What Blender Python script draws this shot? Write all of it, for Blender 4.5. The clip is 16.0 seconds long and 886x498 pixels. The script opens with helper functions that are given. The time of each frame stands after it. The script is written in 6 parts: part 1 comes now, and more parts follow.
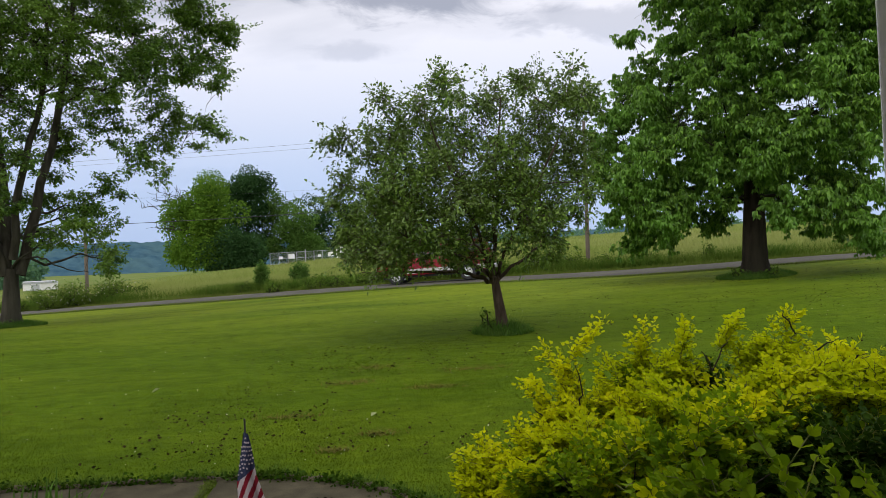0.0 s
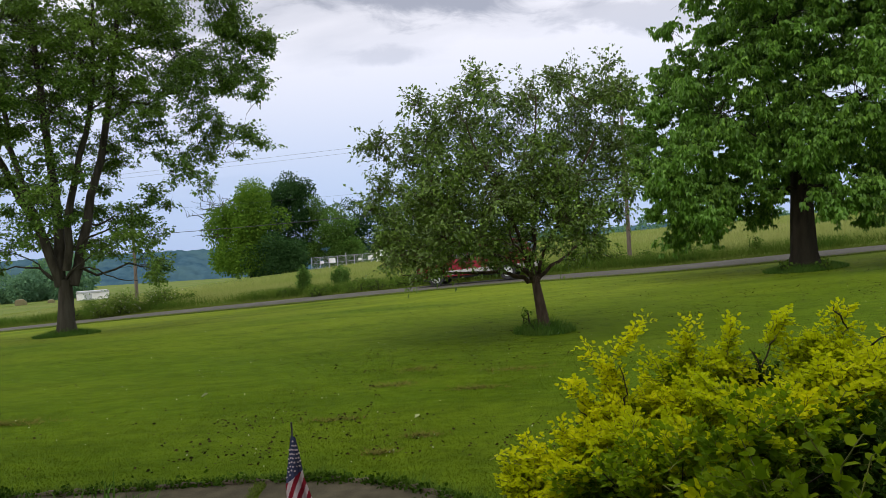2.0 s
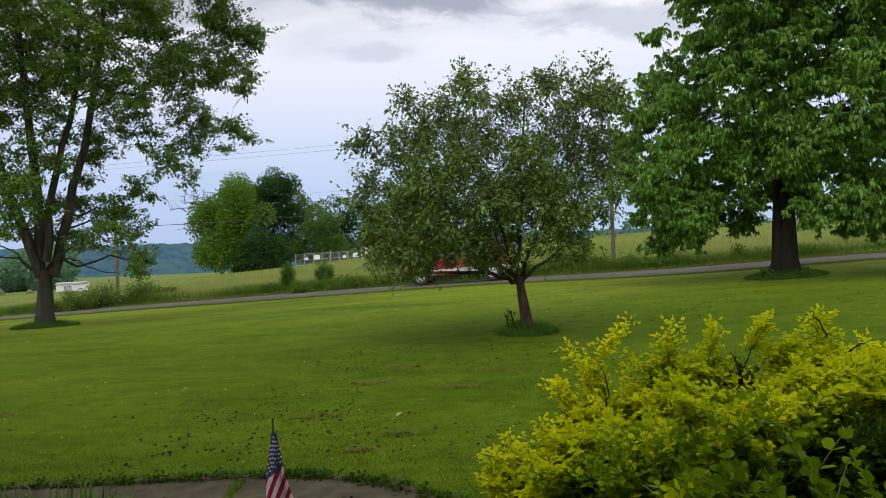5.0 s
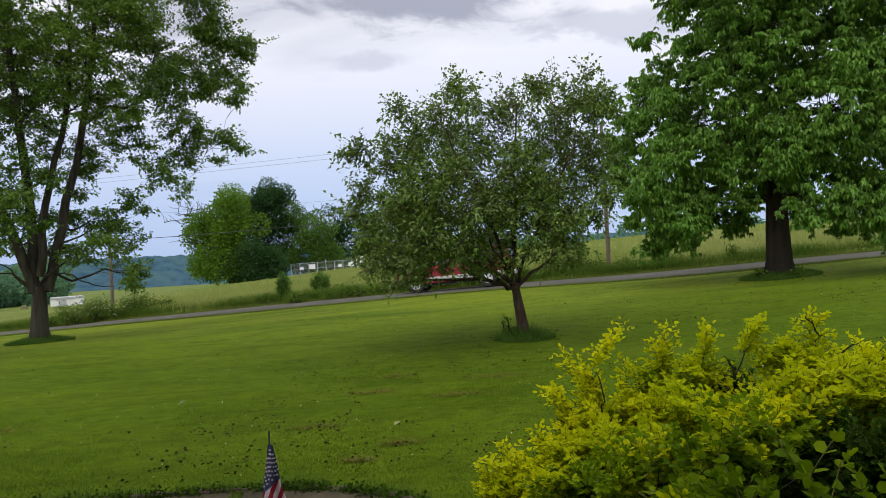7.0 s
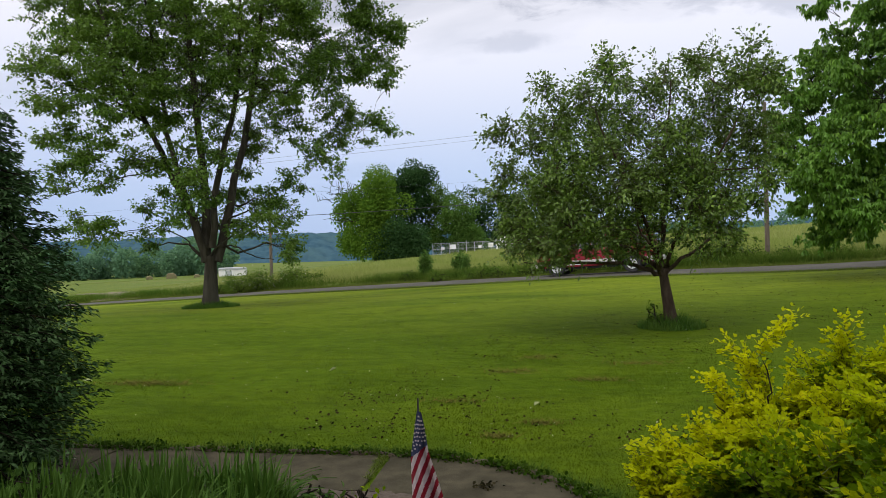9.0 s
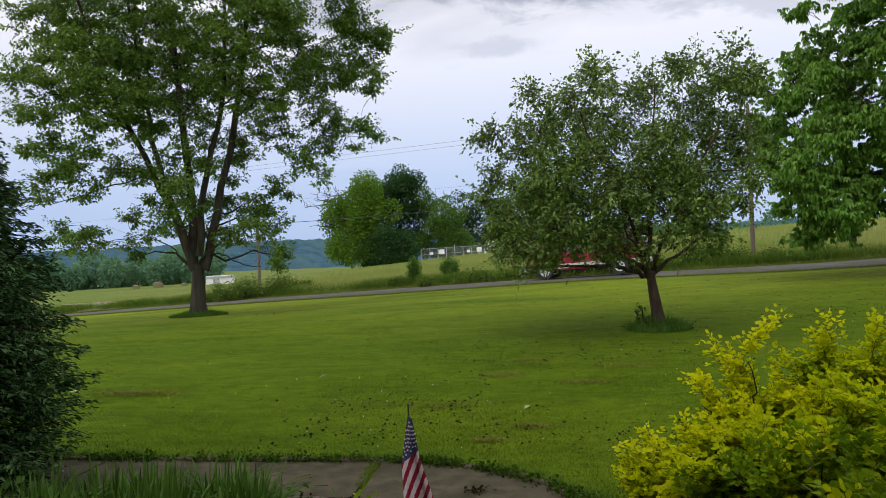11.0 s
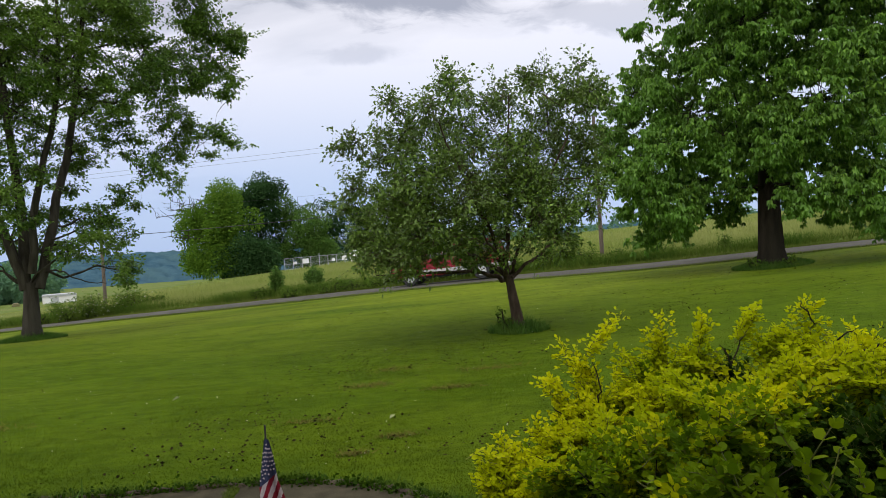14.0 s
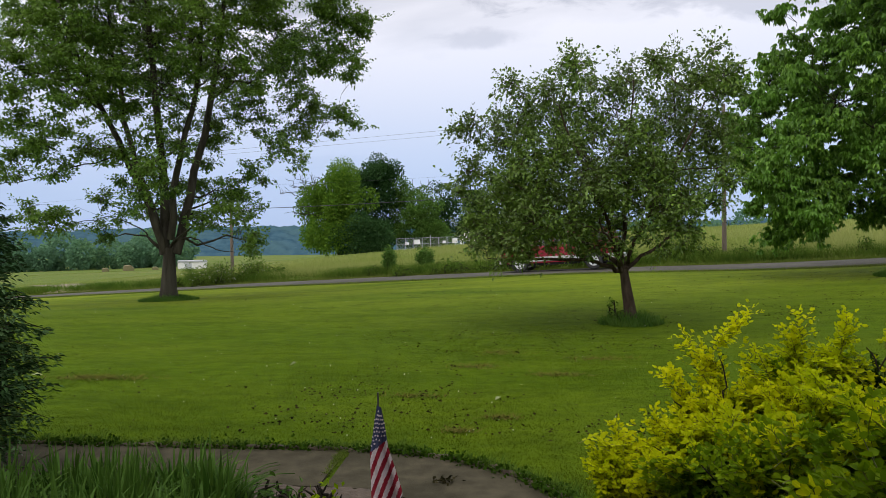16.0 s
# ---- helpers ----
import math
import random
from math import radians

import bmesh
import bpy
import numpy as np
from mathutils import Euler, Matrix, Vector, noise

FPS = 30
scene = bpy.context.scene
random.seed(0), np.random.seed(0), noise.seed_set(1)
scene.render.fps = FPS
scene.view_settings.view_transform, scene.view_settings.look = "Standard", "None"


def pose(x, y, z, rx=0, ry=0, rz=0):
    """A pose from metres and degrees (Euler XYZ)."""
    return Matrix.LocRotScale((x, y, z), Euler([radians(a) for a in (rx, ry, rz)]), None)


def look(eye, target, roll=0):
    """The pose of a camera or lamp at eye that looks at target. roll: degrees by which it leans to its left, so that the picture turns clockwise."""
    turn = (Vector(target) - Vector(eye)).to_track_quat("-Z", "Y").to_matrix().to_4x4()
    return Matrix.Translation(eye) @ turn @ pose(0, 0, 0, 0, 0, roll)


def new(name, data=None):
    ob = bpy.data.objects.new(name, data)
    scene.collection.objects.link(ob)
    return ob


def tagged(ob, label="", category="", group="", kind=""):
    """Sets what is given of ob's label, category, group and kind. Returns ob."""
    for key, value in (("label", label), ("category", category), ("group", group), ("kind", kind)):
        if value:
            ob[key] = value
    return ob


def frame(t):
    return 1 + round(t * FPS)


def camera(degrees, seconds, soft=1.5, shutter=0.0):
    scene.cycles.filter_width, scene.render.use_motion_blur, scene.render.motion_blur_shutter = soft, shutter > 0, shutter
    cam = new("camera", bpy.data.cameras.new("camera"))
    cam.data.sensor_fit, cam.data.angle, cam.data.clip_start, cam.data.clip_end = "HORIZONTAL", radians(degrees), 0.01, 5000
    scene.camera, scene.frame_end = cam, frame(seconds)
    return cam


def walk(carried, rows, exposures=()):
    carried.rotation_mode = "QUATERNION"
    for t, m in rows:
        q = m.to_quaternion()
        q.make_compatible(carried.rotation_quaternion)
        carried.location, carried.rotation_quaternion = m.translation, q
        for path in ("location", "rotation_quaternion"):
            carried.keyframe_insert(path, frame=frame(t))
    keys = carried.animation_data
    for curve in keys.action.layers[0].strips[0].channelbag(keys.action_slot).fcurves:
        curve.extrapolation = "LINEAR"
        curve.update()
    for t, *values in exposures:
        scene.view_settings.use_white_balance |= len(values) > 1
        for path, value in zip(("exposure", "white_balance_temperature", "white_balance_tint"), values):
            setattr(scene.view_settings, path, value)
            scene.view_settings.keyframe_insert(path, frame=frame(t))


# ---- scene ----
cam = camera(66.88, 16.0, soft=0.6)
PATH = [
    (0.0, pose(0.013, 0.010, 1.801, 89.545, 1.889, -3.880)),
    (0.5, pose(0.010, 0.017, 1.801, 89.436, 2.227, -3.043)),
    (1.0, pose(0.003, 0.005, 1.801, 89.643, 2.399, -0.751)),
    (1.5, pose(0.005, -0.004, 1.804, 89.794, 2.840, -0.010)),
    (2.0, pose(0.013, -0.001, 1.807, 89.767, 3.411, -0.544)),
    (2.5, pose(0.012, -0.007, 1.808, 89.670, 3.365, -0.918)),
    (3.0, pose(0.012, -0.010, 1.810, 89.639, 3.373, -1.541)),
    (3.5, pose(0.011, -0.002, 1.806, 89.623, 2.741, -1.593)),
    (4.0, pose(0.006, -0.003, 1.802, 89.527, 1.998, -1.752)),
    (6.5, pose(0.016, -0.002, 1.809, 90.071, 2.839, -2.161)),
    (7.0, pose(0.019, -0.006, 1.811, 90.232, 3.211, -2.203)),
    (7.5, pose(0.018, -0.006, 1.811, 90.446, 3.026, -2.264)),
    (8.0, pose(0.008, 0.003, 1.802, 90.415, 2.828, -0.752)),
    (8.5, pose(-0.029, 0.004, 1.786, 88.624, 2.069, 5.694)),
    (9.0, pose(-0.038, -0.008, 1.781, 89.225, 1.653, 9.681)),
    (11.5, pose(-0.030, -0.029, 1.789, 89.703, 2.546, 8.537)),
    (12.0, pose(-0.024, -0.031, 1.792, 89.839, 2.577, 8.040)),
    (12.5, pose(-0.011, -0.014, 1.797, 89.795, 3.058, 4.374)),
    (13.0, pose(-0.010, -0.017, 1.799, 89.806, 2.690, 3.633)),
    (13.5, pose(-0.004, -0.015, 1.799, 89.900, 2.841, 2.721)),
    (14.0, pose(0.013, 0.006, 1.807, 89.597, 3.792, -2.767)),
    (14.5, pose(0.023, 0.004, 1.814, 89.770, 4.148, -4.736)),
    (15.0, pose(0.010, -0.012, 1.814, 90.379, 4.146, -1.921)),
    (15.5, pose(-0.014, 0.016, 1.789, 89.692, 2.426, 2.335)),
    (16.0, pose(-0.032, 0.019, 1.773, 88.750, 0.900, 6.635)),
]
walk(cam, PATH, exposures=[(0.0, 0.22), (16.0, 0.22)])

# ---- world, sun ----
SUN_EL, SUN_AZ = 42.0, -148.0      # behind thick cloud, from behind the house on the left
world = bpy.data.worlds.new("overcast_sky")
scene.world = world
world.use_nodes = True
wt = world.node_tree
wt.nodes.clear()


def wn(kind, **kw):
    n = wt.nodes.new(kind)
    for k, v in kw.items():
        n.inputs[k].default_value = v
    return n


w_out = wn("ShaderNodeOutputWorld")
w_bg = wn("ShaderNodeBackground")
w_bg.inputs["Strength"].default_value = 1.0
w_sky = wn("ShaderNodeTexSky")
w_sky.sky_type = "NISHITA"
w_sky.sun_disc = False
w_sky.sun_elevation, w_sky.sun_rotation = radians(SUN_EL), radians(SUN_AZ)
w_gain = wn("ShaderNodeVectorMath")
w_gain.operation = "SCALE"
w_gain.inputs["Scale"].default_value = 0.10
wt.links.new(w_sky.outputs[0], w_gain.inputs[0])
w_co = wn("ShaderNodeTexCoord")
w_sep = wn("ShaderNodeSeparateXYZ")
wt.links.new(w_co.outputs["Generated"], w_sep.inputs[0])
# cloud sheets: the direction laid on a flat layer, so that they run together towards the horizon
w_den = wn("ShaderNodeMath")
w_den.operation = "ADD"
w_den.inputs[1].default_value = 0.22
wt.links.new(w_sep.outputs["Z"], w_den.inputs[0])
w_dx, w_dy = wn("ShaderNodeMath"), wn("ShaderNodeMath")
for n, o in ((w_dx, "X"), (w_dy, "Y")):
    n.operation = "DIVIDE"
    wt.links.new(w_sep.outputs[o], n.inputs[0])
    wt.links.new(w_den.outputs[0], n.inputs[1])
w_flat = wn("ShaderNodeCombineXYZ")
wt.links.new(w_dx.outputs[0], w_flat.inputs[0])
wt.links.new(w_dy.outputs[0], w_flat.inputs[1])
w_map = wn("ShaderNodeMapping")
w_map.inputs["Location"].default_value = (1.7, 0.35, 0.0)
w_map.inputs["Scale"].default_value = (0.75, 1.15, 1.0)
wt.links.new(w_flat.outputs[0], w_map.inputs[0])
w_noise = wn("ShaderNodeTexNoise", Scale=1.6, Detail=6.0, Roughness=0.5, Distortion=0.3)
wt.links.new(w_map.outputs[0], w_noise.inputs["Vector"])
w_ramp = wn("ShaderNodeValToRGB")
els = w_ramp.color_ramp.elements
els[0].position, els[0].color = 0.30, (0.66, 0.665, 0.74, 1)
els[1].position, els[1].color = 0.47, (0.90, 0.885, 0.955, 1)
wt.links.new(w_noise.outputs["Fac"], w_ramp.inputs[0])
# darker bellies of cloud, ragged at the edge: centre and half size on that flat layer, depth
w_wisp = wn("ShaderNodeTexNoise", Scale=5.5, Detail=7.0, Roughness=0.58, Distortion=0.5)
wt.links.new(w_flat.outputs[0], w_wisp.inputs["Vector"])
w_cloud = w_ramp.outputs[0]
for cx, cy, hx, hy, deep in ((0.04, 1.63, 0.32, 0.15, 0.95), (-0.11, 1.93, 0.15, 0.06, 0.35), (0.62, 1.75, 0.30, 0.10, 0.45), (-0.75, 1.62, 0.40, 0.14, 0.5)):
    w_pm = wn("ShaderNodeMapping")
    w_pm.inputs["Location"].default_value = (-cx / hx, -cy / hy, 0)
    w_pm.inputs["Scale"].default_value = (1 / hx, 1 / hy, 1)
    wt.links.new(w_flat.outputs[0], w_pm.inputs[0])
    w_len = wn("ShaderNodeVectorMath")
    w_len.operation = "LENGTH"
    wt.links.new(w_pm.outputs[0], w_len.inputs[0])
    w_rag = wn("ShaderNodeMath")
    w_rag.operation = "MULTIPLY_ADD"
    w_rag.inputs[1].default_value = 2.6
    wt.links.new(w_wisp.outputs["Fac"], w_rag.inputs[0])
    wt.links.new(w_len.outputs["Value"], w_rag.inputs[2])
    w_edge = wn("ShaderNodeMapRange")
    w_edge.interpolation_type = "SMOOTHSTEP"
    for key, value in (("From Min", 2.45), ("From Max", 1.75), ("To Min", 0.0), ("To Max", deep)):
        w_edge.inputs[key].default_value = value
    wt.links.new(w_rag.outputs[0], w_edge.inputs["Value"])
    w_dark = wn("ShaderNodeMix")
    w_dark.data_type = "RGBA"
    for sock in w_dark.inputs:
        if sock.name == "A" and sock.type == "RGBA":
            wt.links.new(w_cloud, sock)
        if sock.name == "B" and sock.type == "RGBA":
            sock.default_value = (0.36, 0.375, 0.45, 1)
        if sock.name == "Factor" and sock.type == "VALUE":
            wt.links.new(w_edge.outputs[0], sock)
    w_cloud = [o for o in w_dark.outputs if o.type == "RGBA"][0]
# paler, bluer air low over the horizon
w_low = wn("ShaderNodeMapRange")
w_low.inputs["From Min"].default_value, w_low.inputs["From Max"].default_value = 0.0, 0.36
w_low.interpolation_type = "SMOOTHSTEP"
wt.links.new(w_sep.outputs["Z"], w_low.inputs["Value"])
w_mix1 = wn("ShaderNodeMix")
w_mix1.data_type = "RGBA"
w_mix1.inputs["A"].default_value = (0.0, 0.0, 0.0, 1)
for sock in w_mix1.inputs:
    if sock.name == "A" and sock.type == "RGBA":
        sock.default_value = (0.40, 0.52, 0.79, 1)
    if sock.name == "B" and sock.type == "RGBA":
        wt.links.new(w_cloud, sock)
    if sock.name == "Factor" and sock.type == "VALUE":
        wt.links.new(w_low.outputs[0], sock)
w_mix2 = wn("ShaderNodeMix")
w_mix2.data_type = "RGBA"
for sock in w_mix2.inputs:
    if sock.name == "A" and sock.type == "RGBA":
        wt.links.new(w_gain.outputs[0], sock)
    if sock.name == "B" and sock.type == "RGBA":
        wt.links.new([o for o in w_mix1.outputs if o.type == "RGBA"][0], sock)
    if sock.name == "Factor" and sock.type == "VALUE":
        sock.default_value = 0.88
wt.links.new([o for o in w_mix2.outputs if o.type == "RGBA"][0], w_bg.inputs["Color"])
# an overcast sky is brightest overhead
w_zen = wn("ShaderNodeMapRange")
for key, value in (("From Min", 0.38), ("From Max", 0.95), ("To Min", 1.0), ("To Max", 1.4)):
    w_zen.inputs[key].default_value = value
wt.links.new(w_sep.outputs["Z"], w_zen.inputs["Value"])
wt.links.new(w_zen.outputs[0], w_bg.inputs["Strength"])
wt.links.new(w_bg.outputs[0], w_out.inputs[0])

sun_data = bpy.data.lights.new("sun", "SUN")
sun_data.energy, sun_data.angle, sun_data.color = 1.9, radians(90), (1.0, 0.96, 0.90)
sun = new("sun", sun_data)
sun.matrix_world = look((0, 0, 40), (-math.sin(radians(SUN_AZ)) * 40 / math.tan(radians(SUN_EL)), -math.cos(radians(SUN_AZ)) * 40 / math.tan(radians(SUN_EL)), 0))

# ---- materials ----
def nodes_of(name):
    m = bpy.data.materials.new(name)
    m.use_nodes = True
    t = m.node_tree
    b = t.nodes["Principled BSDF"]
    return m, t, b


def mixrgb(t, fac, a, b):
    """A colour mix node; fac, a, b are sockets or values."""
    n = t.nodes.new("ShaderNodeMix")
    n.data_type = "RGBA"
    for key, kind, value in (("Factor", "VALUE", fac), ("A", "RGBA", a), ("B", "RGBA", b)):
        sock = [q for q in n.inputs if q.name == key and q.type == kind][0]
        if isinstance(value, bpy.types.NodeSocket):
            t.links.new(value, sock)
        elif kind == "RGBA":
            sock.default_value = (*value, 1)
        else:
            sock.default_value = value
    return [q for q in n.outputs if q.type == "RGBA"][0]


def noise_fac(t, scale, detail=4.0, rough=0.55, lo=0.35, hi=0.65, space="Object", stretch=(1, 1, 1), turn=0.0):
    co = t.nodes.new("ShaderNodeTexCoord")
    mp = t.nodes.new("ShaderNodeMapping")
    mp.inputs["Scale"].default_value = stretch
    mp.inputs["Rotation"].default_value = (0, 0, turn)
    t.links.new(co.outputs[space], mp.inputs[0])
    n = t.nodes.new("ShaderNodeTexNoise")
    n.inputs["Scale"].default_value, n.inputs["Detail"].default_value, n.inputs["Roughness"].default_value = scale, detail, rough
    t.links.new(mp.outputs[0], n.inputs["Vector"])
    r = t.nodes.new("ShaderNodeMapRange")
    r.inputs["From Min"].default_value, r.inputs["From Max"].default_value = lo, hi
    t.links.new(n.outputs["Fac"], r.inputs["Value"])
    return r.outputs[0]


def far_lightening(t):
    """Brightness of the far lawn painted in: ragged patches, growing away from the house."""
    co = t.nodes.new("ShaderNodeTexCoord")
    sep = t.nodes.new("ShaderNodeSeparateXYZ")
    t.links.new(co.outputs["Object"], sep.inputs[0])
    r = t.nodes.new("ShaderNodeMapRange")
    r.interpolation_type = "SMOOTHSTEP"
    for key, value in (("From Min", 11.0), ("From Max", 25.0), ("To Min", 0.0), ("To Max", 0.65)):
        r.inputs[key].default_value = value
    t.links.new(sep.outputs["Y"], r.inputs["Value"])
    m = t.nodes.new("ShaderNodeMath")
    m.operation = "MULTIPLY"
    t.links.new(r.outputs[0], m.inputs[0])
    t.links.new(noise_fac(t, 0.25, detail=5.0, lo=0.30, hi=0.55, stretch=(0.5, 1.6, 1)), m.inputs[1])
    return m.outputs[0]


def mottled(t, col, dark):
    """Denser, darker tufts through a lawn, two sizes of them."""
    for scale, amount, stretch in ((1.1, 0.27, (0.55, 1.5, 1)), (4.5, 0.34, (0.7, 1.3, 1))):
        col = mixrgb(t, noise_fac(t, scale, detail=5.0, lo=0.44, hi=0.70, stretch=stretch), col, mixrgb(t, amount, col, dark))
    return col


def surface(name, c1, c2, scale=4.0, c3=None, scale3=0.6, rough=0.7, metal=0.0, bump=0.0, bump_scale=30.0, stretch=(1, 1, 1), spec=0.5, turn=0.0, lightened=None, tufts=None):
    """A worn surface: grain between c1 and c2, larger stains towards c3, fine relief."""
    m, t, b = nodes_of(name)
    col = mixrgb(t, noise_fac(t, scale, stretch=stretch, turn=turn), c1, c2)
    if c3:
        col = mixrgb(t, noise_fac(t, scale3, lo=0.45, hi=0.75, stretch=stretch, turn=turn), col, c3)
    # the far lawn's brightness goes into the base colour here
    if lightened:
        col = mixrgb(t, far_lightening(t), col, lightened)
    if tufts:
        col = mottled(t, col, tufts)
    t.links.new(col, b.inputs["Base Color"])
    b.inputs["Roughness"].default_value, b.inputs["Metallic"].default_value = rough, metal
    b.inputs["Specular IOR Level"].default_value = spec
    if bump:
        bp = t.nodes.new("ShaderNodeBump")
        bp.inputs["Strength"].default_value, bp.inputs["Distance"].default_value = bump, 0.02
        t.links.new(noise_fac(t, bump_scale, stretch=stretch, lo=0.2, hi=0.8), bp.inputs["Height"])
        t.links.new(bp.outputs[0], b.inputs["Normal"])
    return m


def leafy(name, c1, c2, c3=None, thin=0.35, rough=0.5, patch=0.5, spec=0.3, lightened=None, tufts=None):
    """Leaves or blades: each its own tone between c1 and c2, patches towards c3, some light coming through."""
    m, t, b = nodes_of(name)
    geo = t.nodes.new("ShaderNodeNewGeometry")
    col = mixrgb(t, geo.outputs["Random Per Island"], c1, c2)
    if c3:
        col = mixrgb(t, noise_fac(t, patch, detail=3.0, lo=0.40, hi=0.68), col, c3)
    # blades take the same painted far brightness
    if lightened:
        col = mixrgb(t, far_lightening(t), col, lightened)
    if tufts:
        col = mottled(t, col, tufts)
    t.links.new(col, b.inputs["Base Color"])
    b.inputs["Roughness"].default_value = rough
    b.inputs["Specular IOR Level"].default_value = spec
    tr = t.nodes.new("ShaderNodeBsdfTranslucent")
    t.links.new(col, tr.inputs["Color"])
    mx = t.nodes.new("ShaderNodeMixShader")
    mx.inputs[0].default_value = thin
    t.links.new(b.outputs[0], mx.inputs[1])
    t.links.new(tr.outputs[0], mx.inputs[2])
    t.links.new(mx.outputs[0], t.nodes["Material Output"].inputs["Surface"])
    return m


# turf and blades: the yellower last-but-one colour paints the brighter far lawn
M_LAWN = surface("mown_grass", (0.062, 0.109, 0.0028), (0.084, 0.134, 0.0044), 9.0, (0.106, 0.150, 0.0060), 0.22, rough=0.9, bump=0.6, bump_scale=60, spec=0.05, stretch=(0.45, 1.2, 1), lightened=(0.190, 0.240, 0.0130), tufts=(0.014, 0.034, 0.0016))
M_BLADE = leafy("grass_blades", (0.050, 0.086, 0.0022), (0.064, 0.102, 0.0030), (0.076, 0.105, 0.0038), thin=0.25, rough=0.8, patch=0.3, spec=0.06, lightened=(0.092, 0.120, 0.0055), tufts=(0.009, 0.022, 0.0010))
M_MEADOW = surface("meadow_ground", (0.085, 0.130, 0.022), (0.125, 0.160, 0.038), 0.8, (0.150, 0.165, 0.052), 0.05, rough=0.95, bump=0.5, bump_scale=8, spec=0.05)
M_TALL = leafy("tall_meadow_grass", (0.18, 0.24, 0.045), (0.26, 0.305, 0.080), (0.29, 0.305, 0.100), thin=0.35, rough=0.8, patch=0.06, spec=0.05)
M_WEED = leafy("roadside_weeds", (0.048, 0.105, 0.012), (0.100, 0.170, 0.022), (0.125, 0.185, 0.026), thin=0.35, rough=0.8, spec=0.05)
M_ASPHALT = surface("worn_asphalt", (0.066, 0.063, 0.0500), (0.092, 0.088, 0.0700), 25.0, (0.112, 0.105, 0.0820), 0.5, rough=0.95, bump=0.3, bump_scale=90, spec=0.15)
M_TRACK = surface("dry_dirt", (0.15, 0.125, 0.065), (0.20, 0.165, 0.090), 3.0, (0.12, 0.125, 0.040), 0.4, rough=0.95, bump=0.4)
# for the unseen porch floor, kept pale to bounce light
M_PORCH = surface("pale_concrete", (0.285, 0.270, 0.2475), (0.345, 0.330, 0.3075), 5.0, (0.247, 0.232, 0.2100), 1.0, rough=0.9)
M_VERGE = leafy("verge_blades", (0.080, 0.128, 0.014), (0.125, 0.170, 0.026), (0.140, 0.170, 0.036), thin=0.3, rough=0.85, patch=0.3, spec=0.05)
M_SOIL = surface("bed_soil", (0.045, 0.032, 0.022), (0.09, 0.065, 0.045), 14.0, (0.13, 0.10, 0.07), 2.0, rough=1.0, bump=0.8, bump_scale=25)
M_CONCRETE = surface("old_concrete", (0.050, 0.044, 0.026), (0.084, 0.073, 0.045), 6.0, (0.034, 0.031, 0.018), 2.2, rough=0.95, bump=0.35, bump_scale=120, spec=0.12)
M_BARK_MAPLE = surface("maple_bark", (0.026, 0.022, 0.016), (0.068, 0.060, 0.044), 5.0, (0.036, 0.037, 0.024), 0.8, rough=0.95, bump=0.9, bump_scale=14, stretch=(1, 1, 0.18), spec=0.15)
M_BARK_CRAB = surface("crabapple_bark", (0.033, 0.023, 0.0156), (0.085, 0.061, 0.0420), 9.0, (0.043, 0.035, 0.0216), 1.5, rough=0.95, bump=0.9, bump_scale=20, stretch=(1, 1, 0.3), spec=0.1)
M_BARK_DARK = surface("dark_bark", (0.014, 0.011, 0.008), (0.034, 0.026, 0.019), 6.0, (0.022, 0.021, 0.013), 0.8, rough=0.95, bump=0.9, bump_scale=12, stretch=(1, 1, 0.2), spec=0.1)
M_LEAF_MAPLE = leafy("maple_leaves", (0.030, 0.082, 0.0090), (0.145, 0.260, 0.0300), (0.135, 0.225, 0.0270), thin=0.40, patch=0.35, spec=0.35, rough=0.45)
M_LEAF_CRAB = leafy("crabapple_leaves", (0.020, 0.055, 0.0060), (0.190, 0.310, 0.0400), (0.085, 0.135, 0.0220), thin=0.25, patch=0.7, spec=0.32, rough=0.38)
M_LEAF_CHEST = leafy("broad_leaves", (0.044, 0.115, 0.0140), (0.200, 0.365, 0.0440), (0.110, 0.240, 0.0260), thin=0.40, patch=0.5, spec=0.28, rough=0.42)
M_LEAF_LIGHT = leafy("fresh_leaves", (0.060, 0.140, 0.0120), (0.165, 0.280, 0.0260), (0.095, 0.185, 0.0170), thin=0.42, patch=0.2, spec=0.1, rough=0.7)
M_LEAF_DARK = leafy("dark_leaves", (0.020, 0.058, 0.016), (0.052, 0.110, 0.030), (0.032, 0.076, 0.020), thin=0.35, patch=0.2, spec=0.1, rough=0.7)
M_LEAF_MID = leafy("hedgerow_leaves", (0.060, 0.140, 0.0200), (0.125, 0.220, 0.0380), (0.085, 0.160, 0.0300), thin=0.4, patch=0.2, spec=0.1, rough=0.7)
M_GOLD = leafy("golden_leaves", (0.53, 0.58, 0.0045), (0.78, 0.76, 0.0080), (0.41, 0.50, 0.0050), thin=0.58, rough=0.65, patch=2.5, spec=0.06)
# dark green that paints the shrub's inner shade; also colours the edge weeds
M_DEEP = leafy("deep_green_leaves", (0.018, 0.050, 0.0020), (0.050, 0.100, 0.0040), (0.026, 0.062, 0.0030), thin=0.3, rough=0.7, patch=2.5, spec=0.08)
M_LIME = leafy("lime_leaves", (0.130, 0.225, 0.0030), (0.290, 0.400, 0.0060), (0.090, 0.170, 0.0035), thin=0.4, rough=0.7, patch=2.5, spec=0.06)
M_SHOOT = surface("green_shoots", (0.10, 0.12, 0.012), (0.16, 0.17, 0.02), 20.0, rough=0.8)
M_YEW = leafy("evergreen_leaves", (0.017, 0.048, 0.0120), (0.052, 0.115, 0.0330), (0.090, 0.160, 0.0580), thin=0.2, rough=0.6, patch=2.0, spec=0.1)
